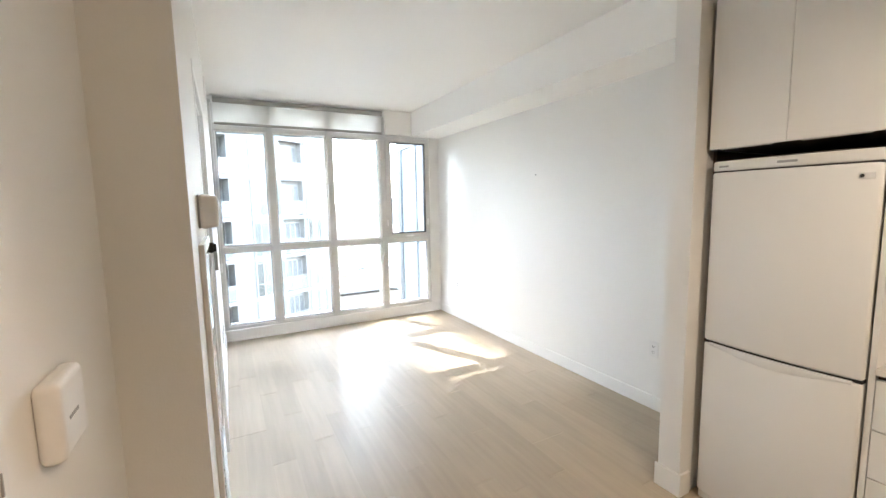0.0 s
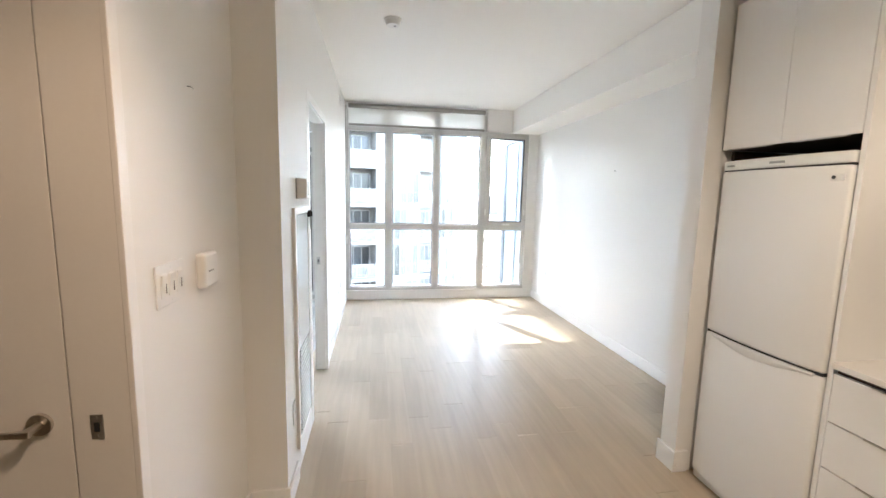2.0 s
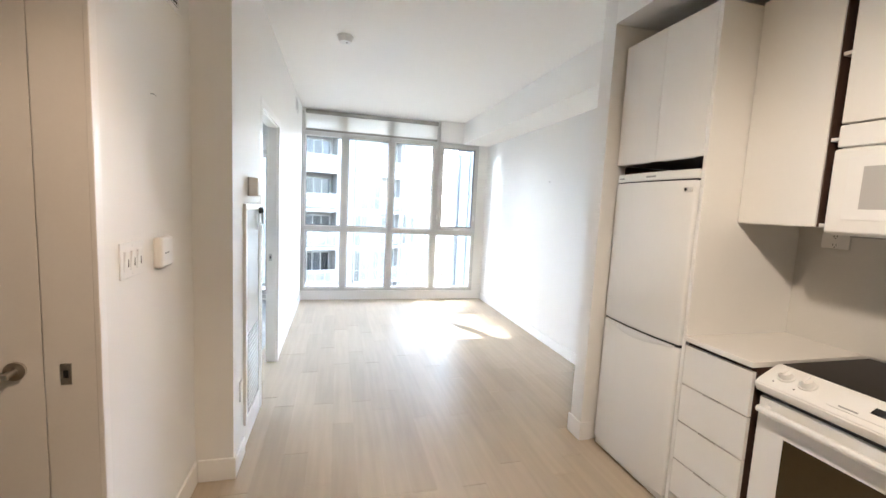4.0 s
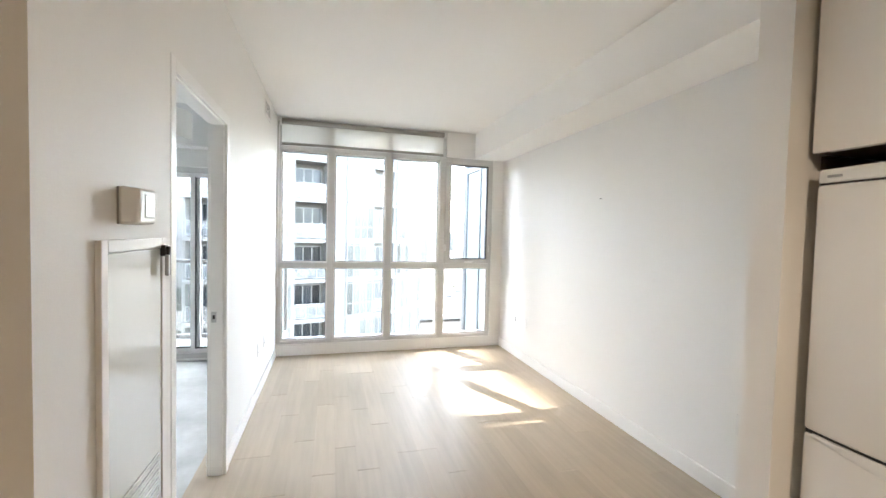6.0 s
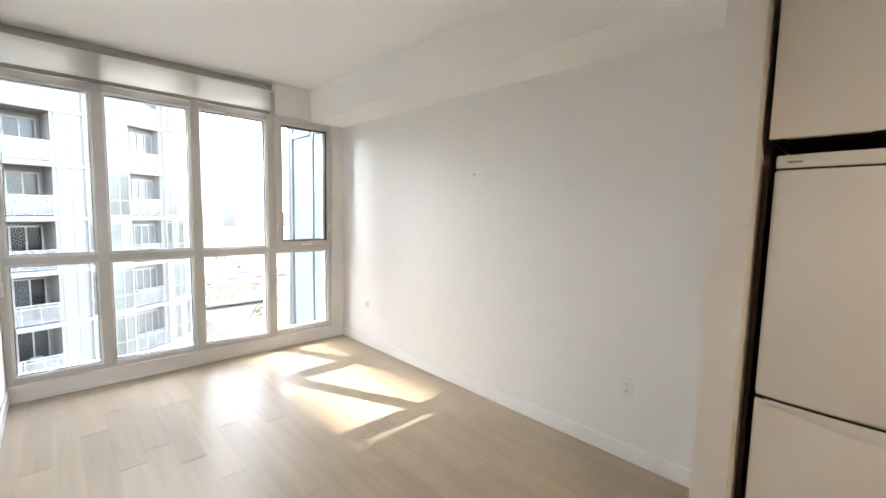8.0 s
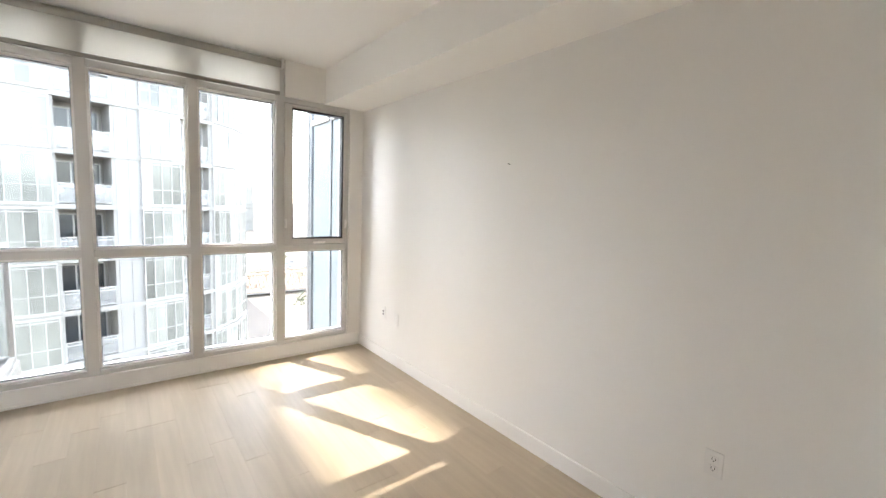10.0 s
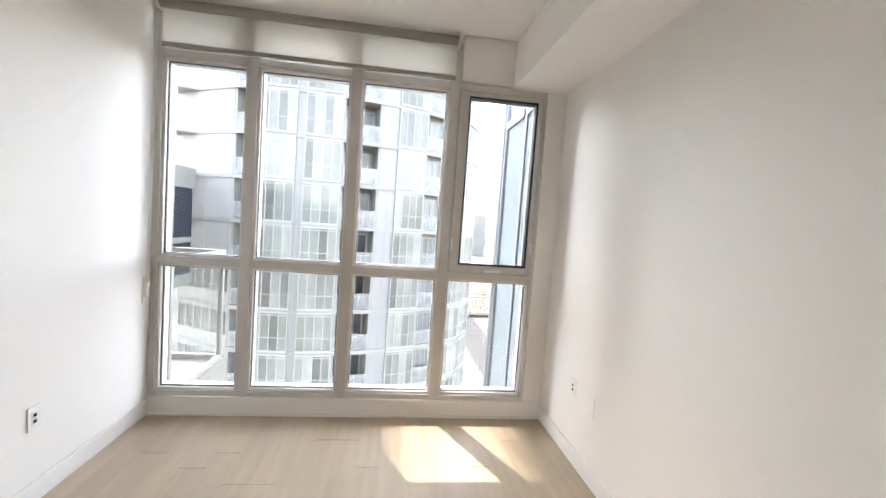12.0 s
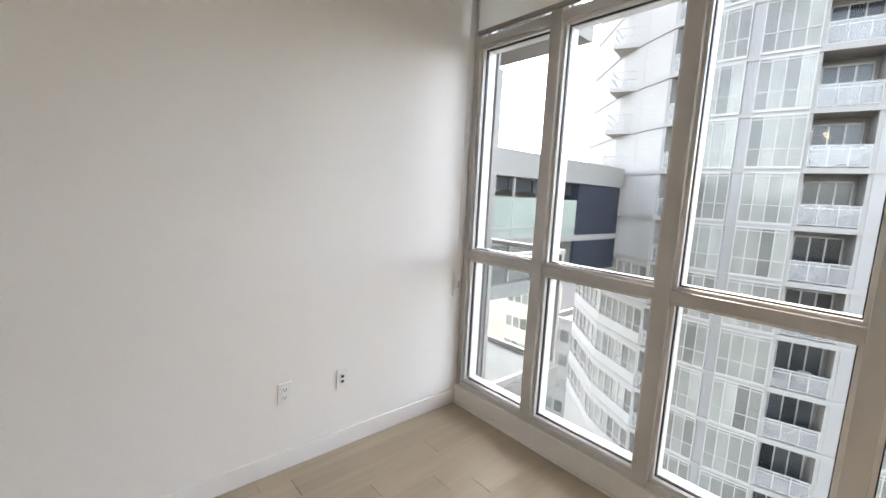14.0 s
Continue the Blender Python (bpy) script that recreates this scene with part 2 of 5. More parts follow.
def rod(bm, a, b, r, r2=None, seg=12, caps=True):
    """Adds a round bar from a to b."""
    a, b = Vector(a), Vector(b)
    d = b - a
    m = Matrix.Translation((a + b) / 2) @ d.to_track_quat("Z", "Y").to_matrix().to_4x4()
    bmesh.ops.create_cone(bm, cap_ends=caps, segments=seg, radius1=r, radius2=r if r2 is None else r2, depth=d.length, matrix=m)
    return bm


def prism(points, z0, z1):
    """A bmesh: the polygon of (x, y) points drawn up from z0 to z1."""
    bm = bmesh.new()
    lo = [bm.verts.new((x, y, z0)) for x, y in points]
    hi = [bm.verts.new((x, y, z1)) for x, y in points]
    n = len(points)
    bm.faces.new(lo[::-1]), bm.faces.new(hi)
    for i in range(n):
        bm.faces.new((lo[i], lo[(i + 1) % n], hi[(i + 1) % n], hi[i]))
    bmesh.ops.recalc_face_normals(bm, faces=bm.faces[:])
    return bm


def mesh_of(bm, material, smooth=True):
    me = bpy.data.meshes.new("mesh")
    bm.to_mesh(me)
    bm.free()
    me.materials.append(material)
    if smooth:
        me.set_sharp_from_angle(angle=radians(38))
        plain = me.attributes.get("plain")
        for i, p in enumerate(me.polygons):
            p.use_smooth = not (plain and plain.data[i].value)
    return me


def world_spot(ob):
    spot = Vector((0, 0, 0))
    while ob:
        spot += ob.location
        ob = ob.parent
    return spot


def part(name, bm, material, parent, label="", smooth=True):
    """One mesh object under a thing or a part; the bmesh is in world coordinates."""
    bmesh.ops.translate(bm, verts=bm.verts[:], vec=-world_spot(parent))
    ob = new(name, mesh_of(bm, material, smooth))
    ob.parent = parent
    return tagged(ob, label)


def thing(name, spot, label, category, group="", kind=""):
    ob = new(name)
    ob.empty_display_size = 0.05
    ob.location = spot
    return tagged(ob, label, category, group, kind)


def solo(name, bm, material, spot, label, category, group="", kind="", smooth=True):
    """A thing of one mesh; the bmesh is in world coordinates."""
    bmesh.ops.translate(bm, verts=bm.verts[:], vec=-Vector(spot))
    ob = new(name, mesh_of(bm, material, smooth))
    ob.location = spot
    return tagged(ob, label, category, group, kind)


def setting(name, bm, material, label, category, smooth=False):
    return tagged(new(name, mesh_of(bm, material, smooth)), label, category, "", "structure")


# ---------------------------------------------------------------- the rooms
W, Y0, YW = 2.835, -5.2, 5.62         # east wall, south wall, inner face of the window wall
H = 2.800                             # ceiling
JOG = 1.535                           # where the hall wall steps out
D0, D1, DH = 2.350, 3.195, 2.110       # bedroom doorway
HX = -0.165                          # hall wall
DY, DX0, DX1, HDH = 0.705, -1.114, -0.300, 2.06   # hall door, in a wall along x
PX = 0.015                            # the wall stands a little proud between the hall and the bedroom door
EX = -3.6                             # west end of the entry

wall_west = setting("wall_west", boxes((-0.07, PX, JOG, D0 - 0.03, 0, H), (-0.07, 0, D0 - 0.03, D0, 0, H), (-0.07, 0, D1, YW + 0.20, 0, H), (-0.07, 0, D0, D1, DH, H), (HX - 0.12, -0.07, JOG, JOG + 0.12, 0, H)),
                    M_WALL, "off-white painted plaster wall with a doorway", "wall")
wall_hall = setting("wall_hall", boxes((HX - 0.12, HX, DY, JOG, 0, H)), M_WALL, "off-white painted hallway wall", "wall")
wall_entry = setting("wall_entry", boxes((EX, DX0, DY, DY + 0.12, 0, H), (DX0, DX1, DY, DY + 0.12, HDH, H), (DX1, HX - 0.12, DY, DY + 0.12, 0, H)), M_WALL,
                     "off-white wall with the hall door", "wall")
# Added closing walls, never in view; their dark colour dims the hall.
wall_south = setting("wall_south", boxes((EX - 0.12, W + 0.15, Y0 - 0.12, Y0, 0, H)), M_ENTRY_DIM, "unseen closing wall of the entry, darkened to dim the hall", "wall")
setting("wall_entry_end", boxes((EX - 0.12, EX, Y0, DY + 0.12, 0, H)), M_ENTRY_DIM, "unseen end wall of the entry, darkened to dim the hall", "wall")
wall_east = setting("wall_east", boxes((W, W + 0.15, Y0, YW + 0.20, 0, H)), M_WALL, "long blank off-white painted wall", "wall")
SX, SY0, SY1 = 2.11, 1.548, 1.668
wall_stub = setting("wall_stub", boxes((SX, W, SY0, SY1, 0, H)), M_WALL, "short off-white partition beside the fridge", "wall")
ceiling = setting("ceiling", boxes((EX - 0.12, W + 0.15, Y0 - 0.12, YW + 0.2, H, H + 0.15)), M_CEIL, "smooth off-white painted ceiling", "ceiling")
SOF_X, SOF_Z = 2.420, 2.474
soffit = setting("soffit", boxes((SOF_X, W, SY1, YW, SOF_Z, H - 0.002)), M_CEIL, "boxed-in off-white bulkhead along the wall", "ceiling bulkhead")
kitchen_soffit = setting("soffit_kitchen", boxes((SX, W, Y0, SY0, 2.63, H - 0.002)), M_CEIL, "lowered ceiling over the kitchen", "ceiling bulkhead")
# bedroom shell
BW, BS = -3.4, 2.0
bed_walls = setting("wall_bedroom", boxes((BW - 0.12, BW, BS, YW + 0.2, 0, H), (BW, -0.07, BS - 0.12, BS, 0, H), (BW, -0.07, 5.45, YW + 0.2, 2.36, H),
                                          (-0.36, -0.07, YW, YW + 0.2, 0, 2.36), (BW, -3.3, YW, YW + 0.2, 0, 2.36)), M_WALL, "plain off-white bedroom walls", "wall")
bed_ceiling = setting("ceiling_bedroom", boxes((BW - 0.12, -0.07, BS - 0.12, YW + 0.2, H + 0.002, H + 0.15)), M_CEIL, "off-white bedroom ceiling", "ceiling")
bed_floor = setting("floor_bedroom", boxes((BW, -0.075, BS, YW + 0.02, -0.06, -0.002)), M_CONC, "bare mottled grey concrete floor", "floor")
entry_floor = setting("floor_entry", boxes((EX, HX - 0.001, Y0, DY + 0.12, -0.06, -0.001)), M_OAK, "pale oak floor of the entry", "floor")


def skirting(name, *rows):
    """Baseboards with a rounded top edge."""
    return setting(name, boxes(*rows, bevel=0.004), M_TRIM, "white painted baseboard", "baseboard", True)


BB, BT = 0.105, 0.013
skirting("baseboard_west", (PX, PX + BT, JOG + 0.001, 1.76, 0, BB), (0, BT, D1 + 0.052, YW - 0.002, 0, BB))
skirting("baseboard_east", (W - BT, W, SY1 + 0.002, YW - 0.002, 0, BB))
skirting("baseboard_hall", (HX, HX + BT, DY + 0.012, JOG - BT, 0, BB + 0.015), (HX + BT, PX + BT, JOG - BT, JOG, 0, BB + 0.015))
skirting("baseboard_stub", (SX - BT, SX, SY0 - BT, SY1 + BT, 0, BB + 0.02), (SX, 2.185, SY0 - BT, SY0, 0, BB + 0.02), (SX, W - BT, SY1, SY1 + BT, 0, BB))


def casing(name, x, y0, y1, top, depth, side):
    """Door lining and flat casing round an opening in a wall along y; side: +1 for a wall face that looks to +x."""
    w, p = 0.048, 0.018
    rows = []
    for f, s in ((x, side), (x - side * depth, -side)):
        a, b = sorted((f, f + s * p))
        rows += [(a, b, y0 - w, y0 + 0.006, 0, top + w), (a, b, y1 - 0.006, y1 + w, 0, top + w), (a, b, y0 + 0.006, y1 - 0.006, top - 0.006, top + w)]
    a, b = sorted((x, x - side * depth))
    rows += [(a, b, y0, y0 + 0.014, 0, top), (a, b, y1 - 0.014, y1, 0, top), (a, b, y0 + 0.014, y1 - 0.014, top - 0.014, top)]
    return setting(name, boxes(*rows, bevel=0.003), M_TRIM, "white painted door casing", "door frame", True)


casing("trim_bedroom_door", 0, D0, D1, DH, 0.07, 1)
setting("trim_hall_door", boxes((DX1, HX + 0.004, DY - 0.012, DY - 0.0005, 0, HDH + 0.08), (DX0 - 0.08, DX0, DY - 0.012, DY - 0.0005, 0, HDH + 0.08), (DX0, DX1, DY - 0.012, DY - 0.0005, HDH, HDH + 0.08),
                                (HX - 0.006, HX + 0.010, DY - 0.013, DY + 0.026, 0, H - 0.003), bevel=0.003), M_TRIM, "flat white painted door casing", "door frame", True)


def strike(spot, label):
    x, y, z = spot
    ob = thing("strike_plate", (x, y, z - 0.03), label, "strike plate")
    part("plate", boxes((x - 0.014, x + 0.014, y - 0.003, y, z - 0.032, z + 0.032), bevel=0.001), M_STEEL, ob)
    part("latch_hole", boxes((x - 0.006, x + 0.006, y - 0.0045, y - 0.0028, z - 0.012, z + 0.012)), M_BLACK, ob)
    for dz in (-0.024, 0.024):
        part("screw", rod(bmesh.new(), (x, y - 0.0028, z + dz), (x, y - 0.0045, z + dz), 0.003, seg=8), M_STEEL, ob)
    return ob


strike((-0.050, D1 - 0.014, 0.966), "small steel strike plate in the door frame")
strike((-0.245, DY - 0.012, 0.949), "small steel latch plate beside the hall door")

# hall door, shut, a little behind its casing
LY = DY - 0.009
door = tagged(new("door_1"), "flat off-white hall door, shut, with a nickel lever", "door", "", "structure")
door.location = (DX0, LY, 0)
part("door_leaf", boxes((DX0 + 0.003, DX1 - 0.003, LY, LY + 0.04, 0.008, HDH - 0.003), bevel=0.002), M_TRIM, door)
lever = new("door_handle")
lever.parent = door
tagged(lever, "brushed nickel lever handle with a round rose")
HXL, HZ = DX1 - 0.068, 0.963
part("rose", rod(bmesh.new(), (HXL, LY, HZ), (HXL, LY - 0.009, HZ), 0.027, seg=32), M_NICK, lever)
part("spindle", rod(bmesh.new(), (HXL, LY - 0.008, HZ), (HXL, LY - 0.048, HZ), 0.0095, seg=20), M_NICK, lever)
bm = boxes((HXL - 0.132, HXL + 0.012, LY - 0.054, LY - 0.042, HZ - 0.009, HZ + 0.009), bevel=0.004)
for v in bm.verts:
    if v.co.x < HXL - 0.06:
        v.co.z = HZ + (v.co.z - HZ) * 0.7
part("lever_bar", bm, M_NICK, lever)

# ---------------------------------------------------------------- window wall
MX = (0.612, 1.304, 1.997)            # mullion centres
ZS, ZT0, ZT1, ZH0, ZH1 = 0.138, 1.050, 1.105, 2.428, 2.476
FY, FB = 5.635, 5.785                 # inner face and back of the frame
GY = 5.695
XR = 2.685                           # right jamb of the glazing
window_sill = setting("window_sill", boxes((0.0, W, YW, FB + 0.08, 0, ZS - 0.02), bevel=0.003), M_TRIM, "white boxed base panel under the windows", "window sill", True)
setting("trim_window_base", boxes((0.0, W, YW - 0.012, YW + 0.002, 0.0, 0.018), (0.0, W, YW - 0.006, YW + 0.03, ZS - 0.022, ZS - 0.004), bevel=0.003), M_TRIM,
        "narrow white quarter-round and ledge at the window base", "trim", True)
setting("wall_window_jamb", boxes((XR + 0.002, W, FY - 0.012, FB + 0.08, ZS - 0.018, SOF_Z - 0.002), (2.036, SOF_X - 0.002, FY - 0.03, FB + 0.08, ZH1 + 0.003, H - 0.003),
                                  (SOF_X - 0.002, W, FY - 0.012, FB + 0.08, SOF_Z - 0.002, H - 0.003)), M_WALL, "off-white wall around the window", "wall")
setting("wall_window_head", boxes((0.0, 2.034, FY + 0.02, FB + 0.08, 2.752, H - 0.003)), M_WALL, "narrow wall strip above the glazing", "wall")
window = tagged(new("window_1"), "floor-to-ceiling white aluminium window with eight panes", "window", "", "structure")
window.location = (W / 2, FY, ZS)
bars = [(0.002, 0.045, FY, FB, ZS - 0.018, 2.752), (XR - 0.024, XR, FY, FB, ZS - 0.018, ZH1)]
bars += [(m - 0.036, m + 0.036, FY - 0.006, FB, ZS - 0.018, 2.752 if m < 1.9 else ZH1) for m in MX]
bars.append((MX[2] - 0.036, MX[2] + 0.036, FY - 0.006, FB, ZH1, 2.752))
part("window_frame", boxes(*bars, bevel=0.003), M_ALU, window)
edges = (0.045, MX[0] - 0.036, MX[0] + 0.036, MX[1] - 0.036, MX[1] + 0.036, MX[2] - 0.036, MX[2] + 0.036, XR - 0.024)
for i in range(4):
    a, b = edges[2 * i], edges[2 * i + 1]
    part("transom", boxes((a, b, FY, FB, ZT0, ZT1), bevel=0.003), M_ALU, window)
    part("head_bar", boxes((a, b, FY, FB, ZH0, ZH1), bevel=0.003), M_ALU, window)
    part("bottom_bar", boxes((a, b, FY, FB, ZS - 0.018, ZS + 0.03), bevel=0.003), M_ALU, window)
    levels = [(ZS + 0.03, ZT0)] + ([(ZT1, ZH0)] if i < 3 else []) + ([(ZH1, 2.752)] if i < 3 else [])
    for z0, z1 in levels:
        s = 0.016
        part("glazing_bead", boxes((a, a + s, FY + 0.022, FB - 0.01, z0, z1), (b - s, b, FY + 0.022, FB - 0.01, z0, z1), (a + s, b - s, FY + 0.022, FB - 0.01, z0, z0 + s),
                                   (a + s, b - s, FY + 0.022, FB - 0.01, z1 - s, z1), bevel=0.002), M_BEAD, window)
        g = 0.005
        part("gasket", boxes((a + s, a + s + g, GY - 0.012, GY + 0.006, z0 + s, z1 - s), (b - s - g, b - s, GY - 0.012, GY + 0.006, z0 + s, z1 - s),
                             (a + s + g, b - s - g, GY - 0.012, GY + 0.006, z0 + s, z0 + s + g), (a + s + g, b - s - g, GY - 0.012, GY + 0.006, z1 - s - g, z1 - s)), M_BLACK, window, smooth=False)
        pane = part("pane", boxes((a + s, b - s, GY, GY + 0.005, z0 + s, z1 - s)), M_GLASS, window, smooth=False)
        pane.visible_shadow = False
# casement sash
a, b, z0, z1 = edges[6], edges[7], ZT1, ZH0
SL, SR, SB, ST = a + 0.074, b - 0.034, z0 + 0.056, z1 - 0.034     # inner edges of the sash
sash = part("casement_sash", boxes((a + 0.004, SL, FY - 0.004, FB - 0.01, z0 + 0.004, z1 - 0.004), (SR, b - 0.004, FY - 0.004, FB - 0.01, z0 + 0.004, z1 - 0.004),
                                   (SL, SR, FY - 0.004, FB - 0.01, z0 + 0.004, SB), (SL, SR, FY - 0.004, FB - 0.01, ST, z1 - 0.004), bevel=0.004),
            M_ALU, window, "white hinged sash with a black seal")
part("seal", boxes((SL, SL + 0.014, FY + 0.010, GY + 0.01, SB, ST), (SR - 0.014, SR, FY + 0.010, GY + 0.01, SB, ST),
                   (SL + 0.014, SR - 0.014, FY + 0.010, GY + 0.01, SB, SB + 0.014), (SL + 0.014, SR - 0.014, FY + 0.010, GY + 0.01, ST - 0.014, ST)), M_BLACK, sash, "black rubber seal", smooth=False)
pane = part("pane", boxes((SL + 0.014, SR - 0.014, GY, GY + 0.005, SB + 0.014, ST - 0.014)), M_GLASS, sash, smooth=False)
pane.visible_shadow = False
cx = (a + b) / 2 + 0.02
bm = boxes((cx - 0.055, cx + 0.055, FY - 0.022, FY - 0.002, z0 + 0.008, z0 + 0.030), (cx - 0.012, cx + 0.060, FY - 0.040, FY - 0.020, z0 + 0.018, z0 + 0.034), bevel=0.006)
part("crank_handle", bm, M_PLAST, sash, "folding white crank handle")
for lx in (a + 0.012, b - 0.012):
    part("sash_lock", boxes((lx - 0.008, lx + 0.008, FY - 0.020, FY - 0.002, z0 + 0.16, z0 + 0.25), (lx - 0.006, lx + 0.006, FY - 0.032, FY - 0.018, z0 + 0.19, z0 + 0.24), bevel=0.004), M_PLAST, sash)

# roller blind
BX0, BX1, BY = 0.035, 2.005, 5.575
blind = thing("roller_blind", ((BX0 + BX1) / 2, BY, 2.477), "grey fabric roller blind, rolled almost fully up", "roller blind")
bm = rod(bmesh.new(), (BX0 + 0.02, BY, 2.738), (BX1 - 0.02, BY, 2.738), 0.030, seg=28)
part("tube", bm, M_BAR, blind, "fabric-wrapped roller tube")
part("fabric", boxes((BX0 + 0.02, BX1 - 0.02, BY + 0.027, BY + 0.0285, 2.503, 2.738)), M_BLIND, blind, "translucent grey fabric", smooth=False)
part("bottom_bar", boxes((BX0 + 0.018, BX1 - 0.018, BY + 0.020, BY + 0.035, 2.477, 2.507), bevel=0.004), M_BAR, blind)
for x in (BX0, BX1 - 0.018):
    part("bracket", boxes((x, x + 0.018, BY - 0.036, BY + 0.055, 2.700, 2.786), bevel=0.004), M_PLAST, blind)
bm = bmesh.new()
for dy in (-0.018, 0.018):
    rod(bm, (0.030, BY + dy, 2.70), (0.022, BY + dy * 0.6, 0.90), 0.0022, seg=6)
part("chain", bm, M_PLAST, blind, "white bead chain")
holder = thing("chain_holder", (0.0, 5.575, 0.79), "white plastic chain tensioner fixed to the wall", "blind fitting")
part("back_plate", boxes((0.0, 0.006, 5.553, 5.597, 0.79, 0.965), bevel=0.002), M_PLAST, holder)
part("pulley_cover", boxes((0.006, 0.030, 5.560, 5.590, 0.83, 0.93), bevel=0.006), M_PLAST, holder)
part("spring_slot", boxes((0.0295, 0.0312, 5.568, 5.582, 0.85, 0.90)), M_GREYPL, holder)

# ---------------------------------------------------------------- wall fittings
def face_plate(name, x, y, z, side, label, style, group="", w=0.072, h=0.116):
    """A wall plate on a wall along y; side +1 looks to +x."""
    ob = thing(name, (x, y, z - h / 2), label, "wall plate" if style in ("blank", "cable") else ("light switch" if style == "switch" else "outlet"), group)

    def slab(d0, d1, y0, y1, z0, z1):
        p, q = sorted((x + side * d0, x + side * d1))
        return (p, q, y0, y1, z0, z1)

    part("cover", boxes(slab(0, 0.006, y - w / 2, y + w / 2, z - h / 2, z + h / 2), bevel=0.0025), M_PLAST, ob)
    if style == "outlet":
        for dz in (-0.021, 0.021):
            face = part("socket", boxes(slab(0.005, 0.008, y - 0.017, y + 0.017, z + dz - 0.014, z + dz + 0.014), bevel=0.0012), M_PLAST, ob)
            for dy in (-0.0065, 0.0065):
                part("slot", boxes(slab(0.0078, 0.0086, y + dy - 0.0013, y + dy + 0.0013, z + dz - 0.003, z + dz + 0.007)), M_BLACK, face, smooth=False)
            part("ground_hole", boxes(slab(0.0078, 0.0086, y - 0.0025, y + 0.0025, z + dz - 0.0105, z + dz - 0.006)), M_BLACK, face, smooth=False)
    elif style == "cable":
        part("jack_panel", boxes(slab(0.005, 0.0075, y - 0.016, y + 0.016, z - 0.033, z + 0.033), bevel=0.001), M_PLAST, ob)
        for dz in (-0.016, 0.014):
            part("jack", boxes(slab(0.0072, 0.010, y - 0.008, y + 0.008, z + dz - 0.008, z + dz + 0.008), bevel=0.001), M_BLACK, ob)
    elif style == "switch":
        for k in range(3):
            dy = (k - 1) * 0.046
            part("rocker_frame", boxes(slab(0.0055, 0.0075, y + dy - 0.0175, y + dy + 0.0175, z - 0.0345, z + 0.0345), bevel=0.001), M_PLAST, ob)
            bm = boxes(slab(0.006, 0.0115, y + dy - 0.0145, y + dy + 0.0145, z - 0.031, z + 0.031), bevel=0.0015)
            for v in bm.verts:
                if v.co.z < z and abs(v.co.x - x) > 0.009:
                    v.co.x -= side * 0.004
            part("rocker", bm, M_PLAST, ob)
            part("slide_slot", boxes(slab(0.0085, 0.0112, y + dy + 0.006, y + dy + 0.0085, z - 0.022, z + 0.006)), M_GREYPL, ob, smooth=False)
    for dz in (-0.048, 0.048) if style != "outlet" else (0.0,):
        p, q = x + side * 0.0055, x + side * 0.0068
        part("screw", rod(bmesh.new(), (p, y, z + dz), (q, y, z + dz), 0.003, seg=10), M_PLAST, ob)
    return ob


G = "wall plates in the living room"
face_plate("outlet", 0.0, 4.405, 0.420, 1, "white duplex outlet low on the wall by the window", "outlet", G)
face_plate("cable_plate", 0.0, 4.73, 0.415, 1, "white cable jack plate low on the wall", "cable", G)
face_plate("cable_plate", W, 5.105, 0.466, -1, "white cable jack plate low on the long wall", "cable", G)
face_plate("blank_plate", W, 4.865, 0.450, -1, "plain white blank wall plate", "blank", G)
face_plate("outlet", W, 2.214, 0.460, -1, "white duplex outlet low on the long wall near the kitchen", "outlet", G)
face_plate("light_switch", HX, 0.912, 1.262, 1, "white triple rocker light switch in the hall", "switch", "", 0.165, 0.122)
face_plate("blank_plate", PX, 1.705, 0.41, 1, "narrow white wall plate beside the access panel", "blank", "", 0.06, 0.116)

# chime box beside the switch
box = thing("chime_box", (HX, 1.142, 1.20), "rounded white plastic control box on the hall wall", "wall control")
part("housing", boxes((HX, HX + 0.032, 1.085, 1.20, 1.20, 1.322), bevel=0.012, segments=4), M_PLAST, box)
part("mark", boxes((HX + 0.0315, HX + 0.0328, 1.115, 1.155, 1.256, 1.261)), M_GREYPL, box, "thin grey line", smooth=False)

# small hook left in the wall
hook = thing("wall_hook", (HX, 1.10, 1.85), "tiny metal picture hook in the hall wall", "hook")
bm = rod(bmesh.new(), (HX, 1.10, 1.86), (HX + 0.012, 1.10, 1.86), 0.002, seg=8)
rod(bm, (HX + 0.011, 1.10, 1.86), (HX + 0.011, 1.12, 1.857), 0.0015, seg=8)
part("pin", bm, M_STEEL, hook)
nail = thing("nail", (W, 3.524, 1.817), "small dark nail head in the long wall", "nail")
part("shank", rod(bmesh.new(), (W, 3.524, 1.822), (W - 0.018, 3.524, 1.825), 0.002, seg=8), M_BLACK, nail)
part("head", rod(bmesh.new(), (W - 0.017, 3.524, 1.825), (W - 0.019, 3.524, 1.825), 0.0045, seg=10), M_BLACK, nail)


